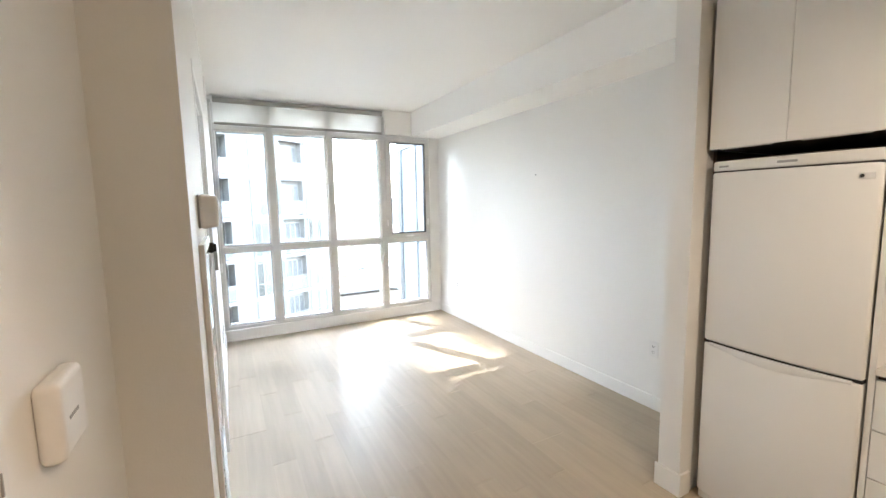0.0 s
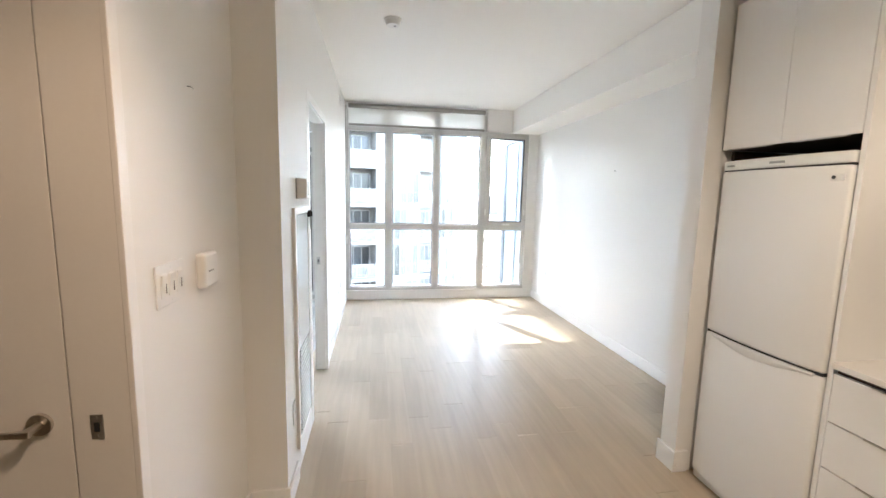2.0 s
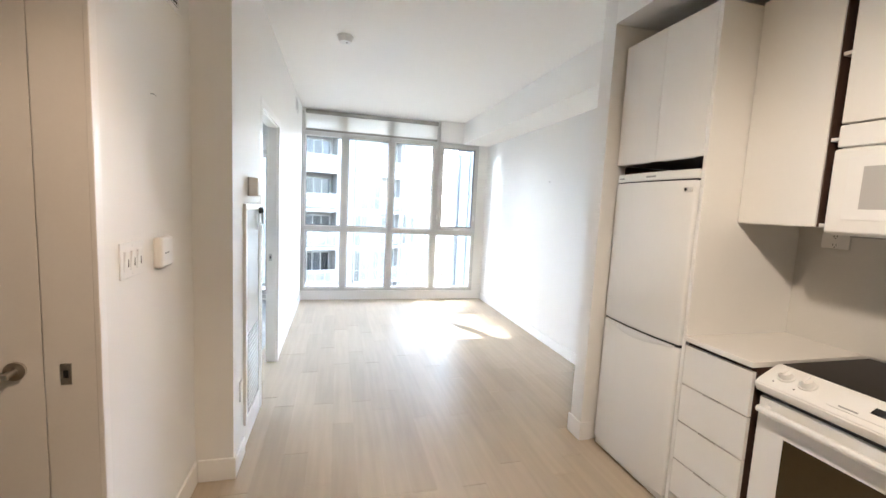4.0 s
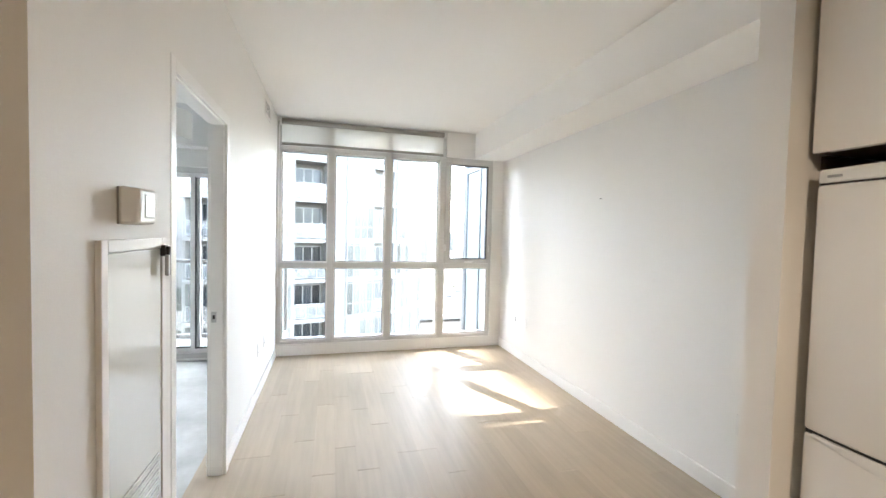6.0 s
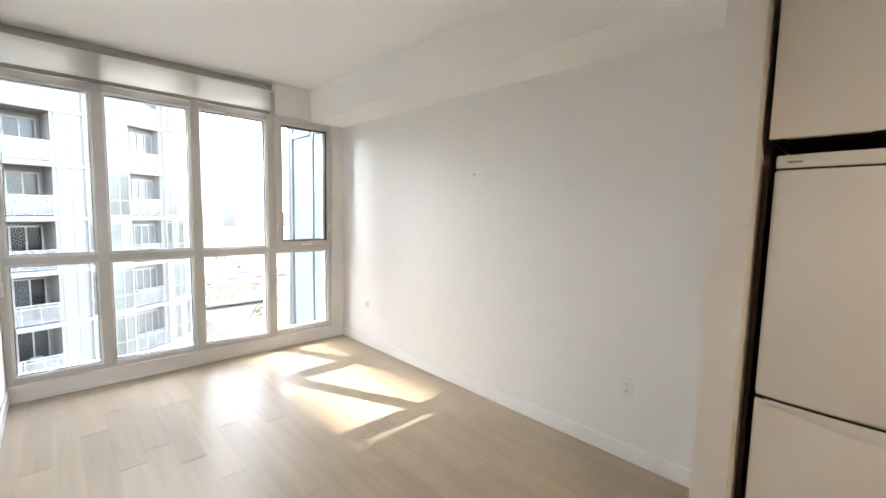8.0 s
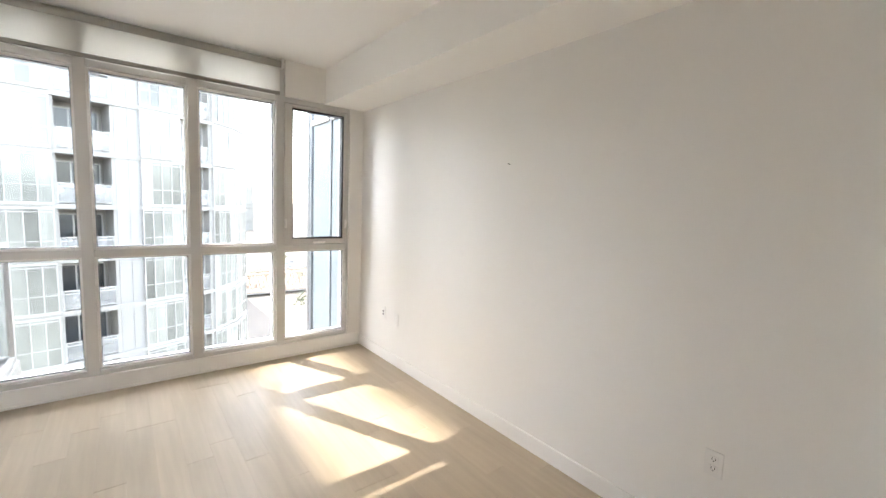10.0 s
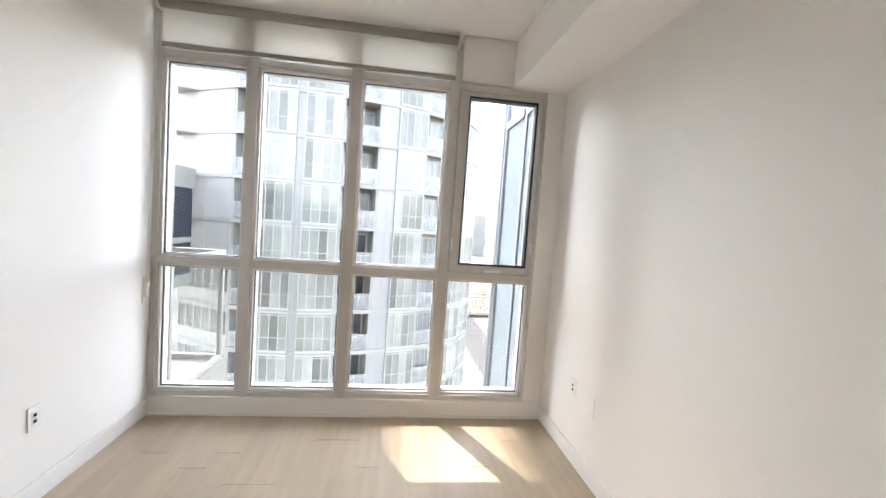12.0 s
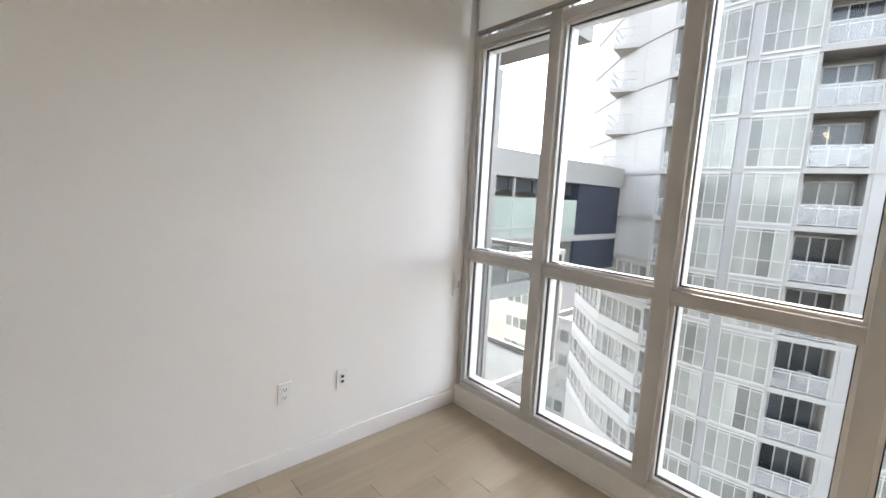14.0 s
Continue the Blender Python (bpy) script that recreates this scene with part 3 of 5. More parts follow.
def grille(name, x, y0, y1, z0, z1, slats, label):
    """A wall register: frame, dark back and slanted slats, on a wall face that looks to +x."""
    ob = thing(name, (x, (y0 + y1) / 2, z0), label, "vent")
    f = 0.018
    part("frame", boxes((x, x + 0.008, y0, y0 + f, z0, z1), (x, x + 0.008, y1 - f, y1, z0, z1), (x, x + 0.008, y0 + f, y1 - f, z0, z0 + f), (x, x + 0.008, y0 + f, y1 - f, z1 - f, z1), bevel=0.002), M_TRIM, ob)
    part("backing", boxes((x + 0.0005, x + 0.002, y0 + f, y1 - f, z0 + f, z1 - f)), M_BLACK, ob, "dark duct behind the slats", smooth=False)
    n = slats
    for i in range(n):
        z = z0 + f + (z1 - z0 - 2 * f) * (i + 0.5) / n
        part("slat", boxes((x + 0.002, x + 0.007, y0 + f, y1 - f, z - 0.0025, z + 0.0015), bevel=0.0008, segments=1), M_TRIM, ob)
    return ob


grille("wall_vent", 0.0, 4.70, 5.05, 2.575, 2.735, 8, "white air vent high on the wall near the window")
grille("hall_vent", HX, 1.07, 1.40, 2.26, 2.52, 12, "white return-air vent high in the hall")

# thermostat
TY, TZ = 1.945, 1.553
thermo = thing("thermostat", (PX, TY, TZ - 0.055), "white wall thermostat with a dark-rimmed grey display", "thermostat")
part("back_plate", boxes((PX, PX + 0.006, TY - 0.058, TY + 0.060, TZ - 0.054, TZ + 0.056), bevel=0.002), M_GREYPL, thermo, "grey back plate")
bm = boxes((PX + 0.005, PX + 0.058, TY - 0.062, TY + 0.064, TZ - 0.056, TZ + 0.058), bevel=0.010, segments=4)
for v in bm.verts:
    if v.co.x > PX + 0.03:
        v.co.y, v.co.z = TY + (v.co.y - TY) * 0.93, TZ + (v.co.z - TZ) * 0.93
housing = part("housing", bm, M_PLAST, thermo)
rim = part("display_rim", boxes((PX + 0.0572, PX + 0.0588, TY - 0.022, TY + 0.046, TZ - 0.034, TZ + 0.038), bevel=0.0007), M_GREYPL, housing, "dark rim round the display")
part("display", boxes((PX + 0.0580, PX + 0.0594, TY - 0.018, TY + 0.038, TZ - 0.029, TZ + 0.033), bevel=0.0005), M_SPLASH, rim, "pale grey display")

# access panel for the air unit
PY0, PY1, PZ0, PZ1 = 1.770, 2.212, 0.16, 1.455
panel = thing("access_panel", (PX, (PY0 + PY1) / 2, PZ0), "tall glossy white air-unit access panel with lever latch", "access panel")
f = 0.036
part("frame", boxes((PX, PX + 0.016, PY0, PY0 + f, PZ0, PZ1), (PX, PX + 0.016, PY1 - f, PY1, PZ0, PZ1), (PX, PX + 0.016, PY0 + f, PY1 - f, PZ1 - f, PZ1), (PX, PX + 0.016, PY0 + f, PY1 - f, PZ0, PZ0 + f), bevel=0.003), M_TRIM, panel)
leaf = part("panel_door", boxes((PX + 0.002, PX + 0.012, PY0 + f + 0.003, PY1 - f - 0.003, PZ0 + f + 0.003, PZ1 - f - 0.003), bevel=0.002), M_PANEL, panel, "pale glossy steel door")
for i in range(16):
    z = PZ0 + 0.07 + i * 0.030
    part("louvre", boxes((PX + 0.0115, PX + 0.0185, PY0 + f + 0.03, PY1 - f - 0.03, z, z + 0.010), bevel=0.003), M_PANEL, leaf)
latch = part("latch", boxes((PX + 0.012, PX + 0.030, PY1 - f - 0.012, PY1 - f + 0.014, PZ1 - 0.065, PZ1 - 0.025), bevel=0.004), M_BLACK, panel, "black lever latch with steel key plate")
part("latch_lever", boxes((PX + 0.028, PX + 0.040, PY1 - f - 0.006, PY1 - f + 0.012, PZ1 - 0.135, PZ1 - 0.030), bevel=0.004), M_BLACK, latch)
part("key_plate", boxes((PX + 0.028, PX + 0.042, PY1 - f - 0.016, PY1 - f - 0.004, PZ1 - 0.135, PZ1 - 0.060), bevel=0.003), M_STEEL, latch)
for z in (0.62, 0.20):
    part("hinge_screw", rod(bmesh.new(), (PX + 0.0115, PY1 - f - 0.02, z), (PX + 0.0145, PY1 - f - 0.02, z), 0.005, seg=10), M_STEEL, panel)

# smoke alarm
alarm = thing("smoke_alarm", (0.549, 2.823, H), "round white smoke alarm on the ceiling", "smoke alarm")
part("base", rod(bmesh.new(), (0.549, 2.823, H), (0.549, 2.823, H - 0.014), 0.066, seg=40), M_PLAST, alarm)
part("cover", rod(bmesh.new(), (0.549, 2.823, H - 0.044), (0.549, 2.823, H - 0.013), 0.046, 0.060, seg=40), M_PLAST, alarm)
part("test_button", rod(bmesh.new(), (0.564, 2.823, H - 0.044), (0.564, 2.823, H - 0.047), 0.010, seg=16), M_GREYPL, alarm)

# ---------------------------------------------------------------- kitchen
KX = 2.19                            # cabinet fronts
GYB = 0.903                          # gable between fridge and drawers
gable = solo("end_panel", boxes((KX, W, GYB - 0.019, GYB, 0, 2.495), bevel=0.001), M_LACQ, (KX, GYB, 0), "tall glossy off-white cabinet end panel", "cabinet panel")

# fridge
FX, F0, F1, FT = 2.180, GYB + 0.010, 1.500, 1.737
fridge = thing("fridge", ((FX + W) / 2, (F0 + F1) / 2, 0), "white two-door fridge freezer standing in its niche", "fridge")
part("body", boxes((FX + 0.05, 2.79, F0 + 0.004, F1 - 0.004, 0.03, FT - 0.03), bevel=0.006), M_FRIDGE, fridge)


def bowed(x0, x1, y0, y1, z0, z1, bow, nudge=0.012):
    """A fridge door, slightly convex to -x, with rounded corners."""
    bm = boxes((x0, x1, y0, y1, z0, z1))
    vertical = [e for e in bm.edges if abs(e.verts[0].co.z - e.verts[1].co.z) < 1e-6 and abs(e.verts[0].co.x - e.verts[1].co.x) < 1e-6]
    bmesh.ops.subdivide_edges(bm, edges=vertical, cuts=11, use_grid_fill=True)
    mid, half = (y0 + y1) / 2, (y1 - y0) / 2
    for v in bm.verts:
        if v.co.x < (x0 + x1) / 2:
            v.co.x -= bow * (1 - ((v.co.y - mid) / half) ** 2)
    sharp = [e for e in bm.edges if e.is_manifold and e.calc_face_angle() > 0.8]
    bmesh.ops.bevel(bm, geom=sharp, offset=nudge, segments=3, affect="EDGES", profile=0.5)
    return bm


ZSPL = 0.850
freezer = part("freezer_door", bowed(FX, FX + 0.05, F0, F1, 0.055, ZSPL, 0.022), M_FRIDGE, fridge)
top_door = part("fridge_door", bowed(FX, FX + 0.05, F0, F1, ZSPL + 0.012, FT - 0.052, 0.022), M_FRIDGE, fridge)
# scooped grip along the top of the freezer door
bm = bmesh.new()
n = 14
prev = None
for i in range(n + 1):
    s = i / n
    y = F1 - 0.03 - s * (F1 - F0 - 0.06)
    deep = 0.003 + 0.030 * math.sin(math.pi * s) ** 1.5
    xb = FX - 0.022 * (1 - ((y - (F0 + F1) / 2) / ((F1 - F0) / 2)) ** 2)
    ring = [bm.verts.new(c) for c in ((xb - 0.003, y, ZSPL + 0.004), (xb - 0.006, y, ZSPL - deep * 0.5), (xb - 0.002, y, ZSPL - deep - 0.006), (xb + 0.01, y, ZSPL - deep - 0.006), (xb + 0.01, y, ZSPL + 0.004))]
    if prev:
        for k in range(5):
            bm.faces.new((prev[k], ring[k], ring[(k + 1) % 5], prev[(k + 1) % 5]))
    else:
        bm.faces.new(ring[::-1])
    prev = ring
bm.faces.new(prev)
part("door_grip", bm, M_BEAD, freezer, "scooped silver grip")
# Black filler between the doors, drawn as the shade of the gap.
part("grip_shadow_gap", bowed(FX + 0.007, FX + 0.045, F0 + 0.004, F1 - 0.004, ZSPL - 0.001, ZSPL + 0.013, 0.022, 0.001), M_BLACK, fridge, "black strip for the shade between the doors", smooth=False)
part("control_strip", bowed(FX + 0.004, FX + 0.06, F0, F1, FT - 0.048, FT, 0.024, 0.010), M_FRIDGE, fridge, "curved white control strip")
# Likewise a black filler for the shade under the control strip.
part("strip_gap", bowed(FX + 0.007, FX + 0.05, F0 + 0.004, F1 - 0.004, FT - 0.056, FT - 0.044, 0.022, 0.001), M_BLACK, fridge, smooth=False)
part("control_display", boxes((FX - 0.021, FX - 0.017, 1.16, 1.23, FT - 0.030, FT - 0.020)), M_GREYPL, fridge, "small grey control marks", smooth=False)
part("control_mark", boxes((FX - 0.009, FX - 0.004, 1.425, 1.465, FT - 0.030, FT - 0.022)), M_GREYPL, fridge, smooth=False)
part("badge", boxes((FX - 0.009, FX - 0.001, 0.930, 0.978, 1.625, 1.650), bevel=0.001), M_BEAD, top_door, "small silver badge")
part("badge_dot", rod(bmesh.new(), (FX - 0.011, 0.966, 1.6375), (FX - 0.007, 0.966, 1.6375), 0.007, seg=14), M_BLACK, top_door)
part("plinth", boxes((FX + 0.012, FX + 0.05, F0 + 0.004, F1 - 0.004, 0.012, 0.050), bevel=0.004), M_FRIDGE, fridge)
for y in (F0 + 0.05, F1 - 0.05):
    part("foot", rod(bmesh.new(), (FX + 0.09, y, 0.0), (FX + 0.09, y, 0.035), 0.018, seg=14), M_BLACK, fridge)
    part("foot", rod(bmesh.new(), (2.70, y, 0.0), (2.70, y, 0.035), 0.018, seg=14), M_BLACK, fridge)


def wall_cabinet(x0, y0, y1, z0, z1, doors, label, seam=0.002, carcass=None):
    ob = thing("wall_cabinet", ((x0 + W) / 2, (y0 + y1) / 2, z0), label, "kitchen cabinet", "wall cabinets")
    part("body", boxes((x0 + 0.021, W - 0.002, y0 + 0.001, y1 - 0.001, z0 + 0.002, z1), bevel=0.001), carcass or M_CARC, ob)
    w = (y1 - y0) / doors
    for i in range(doors):
        d = part("cabinet_door", boxes((x0, x0 + 0.019, y0 + i * w + seam / 2, y0 + (i + 1) * w - seam / 2, z0, z1), bevel=0.0015), M_LACQ, ob)
        part("finger_pull", boxes((x0 + 0.002, x0 + 0.018, y0 + i * w + 0.05, y0 + (i + 1) * w - 0.05, z0 - 0.004, z0 - 0.0005)), M_NICK, d, smooth=False)
    return ob


wall_cabinet(KX, GYB + 0.003, SY0 - 0.022, 1.797, 2.495, 2, "glossy off-white two-door cabinet above the fridge", carcass=M_DARK)
# Dark panels added beside and behind the fridge to carry the niche's shade.
liner = thing("niche_lining", (W - 0.3, SY0, 0), "dark lining added for the shade in the fridge niche", "cabinet panel")
part("side_panel", boxes((KX + 0.075, W - 0.021, SY0 - 0.020, SY0 - 0.002, 0, 1.795), bevel=0.001), M_DARK, liner)
part("back_panel", boxes((W - 0.020, W - 0.002, GYB + 0.002, SY0 - 0.002, 0, 1.795), bevel=0.001), M_DARK, liner)
UX, UZ = 2.415, 1.490
wall_cabinet(UX, 0.543, GYB - 0.022, UZ, 2.505, 1, "tall glossy off-white wall cabinet beside the end panel")
# narrow open niche
niche = thing("open_niche", (UX, 0.52, UZ), "narrow dark-lined open shelf niche between cabinets", "shelf")
part("lining", boxes((UX + 0.12, W - 0.002, 0.500, 0.541, UZ, 2.505)), M_DARK, niche, smooth=False)
part("lining", boxes((UX + 0.004, UX + 0.12, 0.536, 0.541, UZ, 2.505)), M_DARK, niche, smooth=False)
for z in (UZ, 1.83, 2.16):
    part("niche_shelf", boxes((UX + 0.010, UX + 0.12, 0.500, 0.536, z, z + 0.014)), M_CARC, niche, smooth=False)
MWY = 0.497
wall_cabinet(UX - 0.01, MWY - 0.762, MWY, 1.892, 2.505, 2, "glossy off-white cabinet above the microwave")

# microwave hood
MX0, MZ0, MZ1 = 2.395, 1.462, 1.884
mw = thing("microwave", ((MX0 + W) / 2, MWY - 0.38, MZ0), "white over-the-range microwave with grey window", "microwave")
part("body", boxes((MX0 + 0.03, W - 0.003, MWY - 0.760, MWY - 0.002, MZ0, MZ1), bevel=0.006), M_FRIDGE, mw)
part("vent_strip", boxes((MX0 + 0.002, MX0 + 0.03, MWY - 0.760, MWY - 0.002, MZ1 - 0.085, MZ1), bevel=0.006), M_FRIDGE, mw)
mdoor = part("microwave_door", boxes((MX0 - 0.012, MX0 + 0.03, MWY - 0.560, MWY - 0.002, MZ0 + 0.006, MZ1 - 0.092), bevel=0.012, segments=4), M_FRIDGE, mw)
part("window_rim", boxes((MX0 - 0.015, MX0 - 0.011, MWY - 0.520, MWY - 0.060, MZ0 + 0.06, MZ1 - 0.125), bevel=0.0015), M_PLAST, mdoor)
part("door_window", boxes((MX0 - 0.0165, MX0 - 0.0145, MWY - 0.480, MWY - 0.110, MZ0 + 0.10, MZ1 - 0.165)), M_MWGL, mdoor, "grey meshed glass", smooth=False)
part("control_panel", boxes((MX0 - 0.008, MX0 + 0.03, MWY - 0.758, MWY - 0.564, MZ0 + 0.006, MZ1 - 0.092), bevel=0.006), M_PLAST, mw)
part("grease_filter", boxes((MX0 + 0.05, W - 0.08, MWY - 0.70, MWY - 0.06, MZ0 - 0.006, MZ0 - 0.0005)), M_GREYPL, mw, smooth=False)

# drawers and worktop
DY0, DY1 = 0.540, GYB - 0.020
CT = 0.926
unit = thing("drawer_cabinet", ((KX + W) / 2, (DY0 + DY1) / 2, 0), "white four-drawer base cabinet under the worktop", "kitchen cabinet")
# Body coloured dark so that the gaps between the drawers look shaded.
part("body", boxes((KX + 0.02, W - 0.004, DY0 + 0.001, DY1 - 0.001, 0.11, CT - 0.026)), M_DARK, unit, smooth=False)
part("plinth", boxes((KX + 0.06, KX + 0.075, DY0, DY1, 0, 0.109)), M_CARC, unit, smooth=False)
levels = (0.115, 0.297, 0.495, 0.687, 0.885)
for z0, z1 in zip(levels[:-1], levels[1:]):
    d = part("drawer", boxes((KX, KX + 0.019, DY0 + 0.002, DY1 - 0.002, z0 + 0.001, z1 - 0.004), bevel=0.001), M_LACQ, unit)
    ym = (DY0 + DY1) / 2
    part("edge_pull", boxes((KX - 0.002, KX + 0.012, ym - 0.045, ym + 0.045, z1 - 0.002, z1 - 0.0005), (KX - 0.0025, KX - 0.0005, ym - 0.045, ym + 0.045, z1 - 0.006, z1 - 0.0005)), M_NICK, d, "slim nickel edge pull", smooth=False)
worktop = solo("worktop", boxes((KX - 0.012, W - 0.003, DY0 - 0.002, DY1 + 0.0005, CT - 0.024, CT), bevel=0.002), M_TOP, (KX, DY0, CT - 0.024), "white quartz worktop beside the range", "worktop")
setting("backsplash", boxes((W - 0.010, W - 0.0005, -2.3, GYB - 0.021, CT, UZ + 0.40), bevel=0.001), M_SPLASH, "plain grey-beige backsplash", "backsplash")
face_plate("outlet", W - 0.010, 0.715, 1.425, -1, "white duplex outlet on the backsplash", "outlet", "", 0.116, 0.072)

# range
RY1 = DY0 - 0.018
RY0 = RY1 - 0.758
RX = 2.22
stove = thing("range", ((RX + W) / 2, (RY0 + RY1) / 2, 0), "white slide-in electric range with black glass top", "range")
part("body", boxes((RX + 0.03, W - 0.02, RY0, RY1, 0.05, 0.885), bevel=0.003), M_FRIDGE, stove)
part("hob", boxes((RX + 0.085, W - 0.02, RY0 + 0.004, RY1 - 0.004, 0.886, 0.9225), bevel=0.003), M_HOB, stove, "black glass cooktop")
bm = bmesh.new()
prof = ((RX + 0.09, 0.918), (RX + 0.082, 0.924), (RX + 0.060, 0.920), (RX - 0.030, 0.872), (RX - 0.044, 0.858), (RX - 0.044, 0.842), (RX - 0.030, 0.820), (RX + 0.05, 0.815), (RX + 0.09, 0.815))
l = [bm.verts.new((x, RY0, z)) for x, z in prof]
r = [bm.verts.new((x, RY1, z)) for x, z in prof]
bm.faces.new(l), bm.faces.new(r[::-1])
for i in range(len(prof)):
    bm.faces.new((l[i], r[i], r[(i + 1) % len(prof)], l[(i + 1) % len(prof)]))
bmesh.ops.recalc_face_normals(bm, faces=bm.faces[:])
bmesh.ops.bevel(bm, geom=bm.edges[:], offset=0.004, segments=2, affect="EDGES")
control = part("control_panel", bm, M_FRIDGE, stove, "sloping white control panel")
slope = Vector((-0.090, 0, -0.048)).normalized()
up = Vector((slope.z, 0, -slope.x))
up = up if up.z > 0 else -up


def on_panel(s, y, lift):
    """A spot on the sloping panel: s from 0 at its back to 1 at its front."""
    return Vector((RX + 0.060 - 0.090 * s, y, 0.920 - 0.048 * s)) + up * lift


for y in (RY1 - 0.075, RY1 - 0.150, RY0 + 0.150, RY0 + 0.075):
    bm = rod(bmesh.new(), on_panel(0.48, y, 0.0), on_panel(0.48, y, 0.006), 0.030, 0.028, seg=28)
    rod(bm, on_panel(0.48, y, 0.005), on_panel(0.48, y, 0.028), 0.024, 0.021, seg=28)
    knob = part("knob", bm, M_FRIDGE, control)
    bm = rod(bmesh.new(), on_panel(0.30, y, 0.030), on_panel(0.66, y, 0.030), 0.006, seg=10)
    part("knob_grip", bm, M_FRIDGE, knob)
    part("indicator_dot", rod(bmesh.new(), on_panel(0.90, y + 0.02, 0.0), on_panel(0.90, y + 0.02, 0.0012), 0.003, seg=10), M_BLACK, control)


def panel_slab(y0, y1, s0, s1, lift):
    bm = bmesh.new()
    v = [bm.verts.new(on_panel(s, y, h)) for h in (0.0, lift) for s, y in ((s0, y0), (s1, y0), (s1, y1), (s0, y1))]
    for q in ((0, 3, 2, 1), (4, 5, 6, 7), (0, 1, 5, 4), (1, 2, 6, 5), (2, 3, 7, 6), (3, 0, 4, 7)):
        bm.faces.new([v[i] for i in q])
    bmesh.ops.recalc_face_normals(bm, faces=bm.faces[:])
    return bm


part("keypad", panel_slab(RY1 - 0.52, RY1 - 0.24, 0.10, 0.95, 0.003), M_PLAST, control, "raised white keypad")
part("clock_display", panel_slab(RY1 - 0.40, RY1 - 0.345, 0.30, 0.60, 0.005), M_BLACK, control, "small black display", smooth=False)
part("legend_bar", panel_slab(RY1 - 0.325, RY1 - 0.27, 0.80, 0.86, 0.0045), M_GREYPL, control, smooth=False)
part("vent_gap", boxes((RX - 0.006, RX + 0.03, RY0 + 0.012, RY1 - 0.012, 0.800, 0.816)), M_BLACK, stove, "dark gap above the oven door", smooth=False)
oven = part("oven_door", boxes((RX - 0.012, RX + 0.03, RY0 + 0.004, RY1 - 0.004, 0.23, 0.798), bevel=0.008, segments=3), M_FRIDGE, stove)
part("oven_window", boxes((RX - 0.0145, RX - 0.011, RY0 + 0.115, RY1 - 0.115, 0.36, 0.665), bevel=0.001), M_OVEN, oven, "dark amber oven glass")
bm = rod(bmesh.new(), (RX - 0.048, RY0 + 0.03, 0.758), (RX - 0.048, RY1 - 0.03, 0.758), 0.013, seg=18)
for y in (RY0 + 0.045, RY1 - 0.045):
    rod(bm, (RX - 0.048, y, 0.758), (RX - 0.010, y, 0.758), 0.012, seg=14)
part("oven_handle", bm, M_FRIDGE, oven)
part("warming_drawer", boxes((RX - 0.010, RX + 0.03, RY0 + 0.004, RY1 - 0.004, 0.06, 0.222), bevel=0.006), M_FRIDGE, stove)
for y in (RY0 + 0.06, RY1 - 0.06):
    for x in (RX + 0.08, W - 0.1):
        part("foot", rod(bmesh.new(), (x, y, 0), (x, y, 0.052), 0.016, seg=12), M_BLACK, stove)

# ceiling track lamp of the kitchen
TX, TYL = 0.95, -0.55
track = thing("track_light", (TX, TYL, H), "small warm three-spot ceiling track light", "ceiling light")
part("rail", boxes((TX - 0.018, TX + 0.018, TYL - 0.45, TYL + 0.45, H - 0.022, H), bevel=0.003), M_PLAST, track)
for dy, tip in ((-0.34, 0.045), (0.0, 0.045), (0.34, -0.045)):
    head = part("spot_head", rod(bmesh.new(), (TX, TYL + dy, H - 0.055), (TX + tip, TYL + dy + 0.02, H - 0.150), 0.028, 0.042, seg=24), M_PLAST, track)
    part("stem", rod(bmesh.new(), (TX, TYL + dy, H - 0.02), (TX, TYL + dy, H - 0.065), 0.007, seg=10), M_NICK, head)
    part("bulb", rod(bmesh.new(), (TX + tip * 0.99, TYL + dy + 0.0195, H - 0.148), (TX + tip * 1.045, TYL + dy + 0.021, H - 0.154), 0.036, seg=24), M_GLOW, head)
lamp = new("kitchen_lamp", bpy.data.lights.new("kitchen_lamp", "SPOT"))
lamp.data.energy, lamp.data.color, lamp.data.shadow_soft_size, lamp.data.spot_size, lamp.data.spot_blend = 3.4, (1.0, 0.77, 0.56), 0.07, radians(112), 0.8
lamp.matrix_world = look((TX + 0.06, TYL + 0.02, H - 0.19), (TX + 1.2, TYL + 0.95, 0.10))

hall_lamp = new("hall_lamp", bpy.data.lights.new("hall_lamp", "SPOT"))
hall_lamp.data.energy, hall_lamp.data.color, hall_lamp.data.shadow_soft_size, hall_lamp.data.spot_size, hall_lamp.data.spot_blend = 1.9, (1.0, 0.66, 0.41), 0.16, radians(52), 0.7
hall_lamp.matrix_world = look((TX - 0.06, TYL + 0.36, H - 0.19), (-0.80, DY, 0.70))

# ---------------------------------------------------------------- bedroom, seen through the doorway
slider = tagged(new("window_2"), "grey aluminium sliding balcony door with two glass leaves", "balcony door", "", "structure")
slider.location = (-1.83, YW, 0)
SX0, SX1, SZ0, SZ1 = -3.298, -0.362, 0.02, 2.16
part("window_frame", boxes((SX0, SX0 + 0.06, YW + 0.01, FB + 0.02, SZ0, SZ1), (SX1 - 0.06, SX1, YW + 0.01, FB + 0.02, SZ0, SZ1), (SX0 + 0.06, SX1 - 0.06, YW + 0.01, FB + 0.02, SZ1 - 0.06, SZ1),
                           (SX0 + 0.06, SX1 - 0.06, YW + 0.01, FB + 0.02, SZ0, SZ0 + 0.06), bevel=0.004), M_ALU, slider)
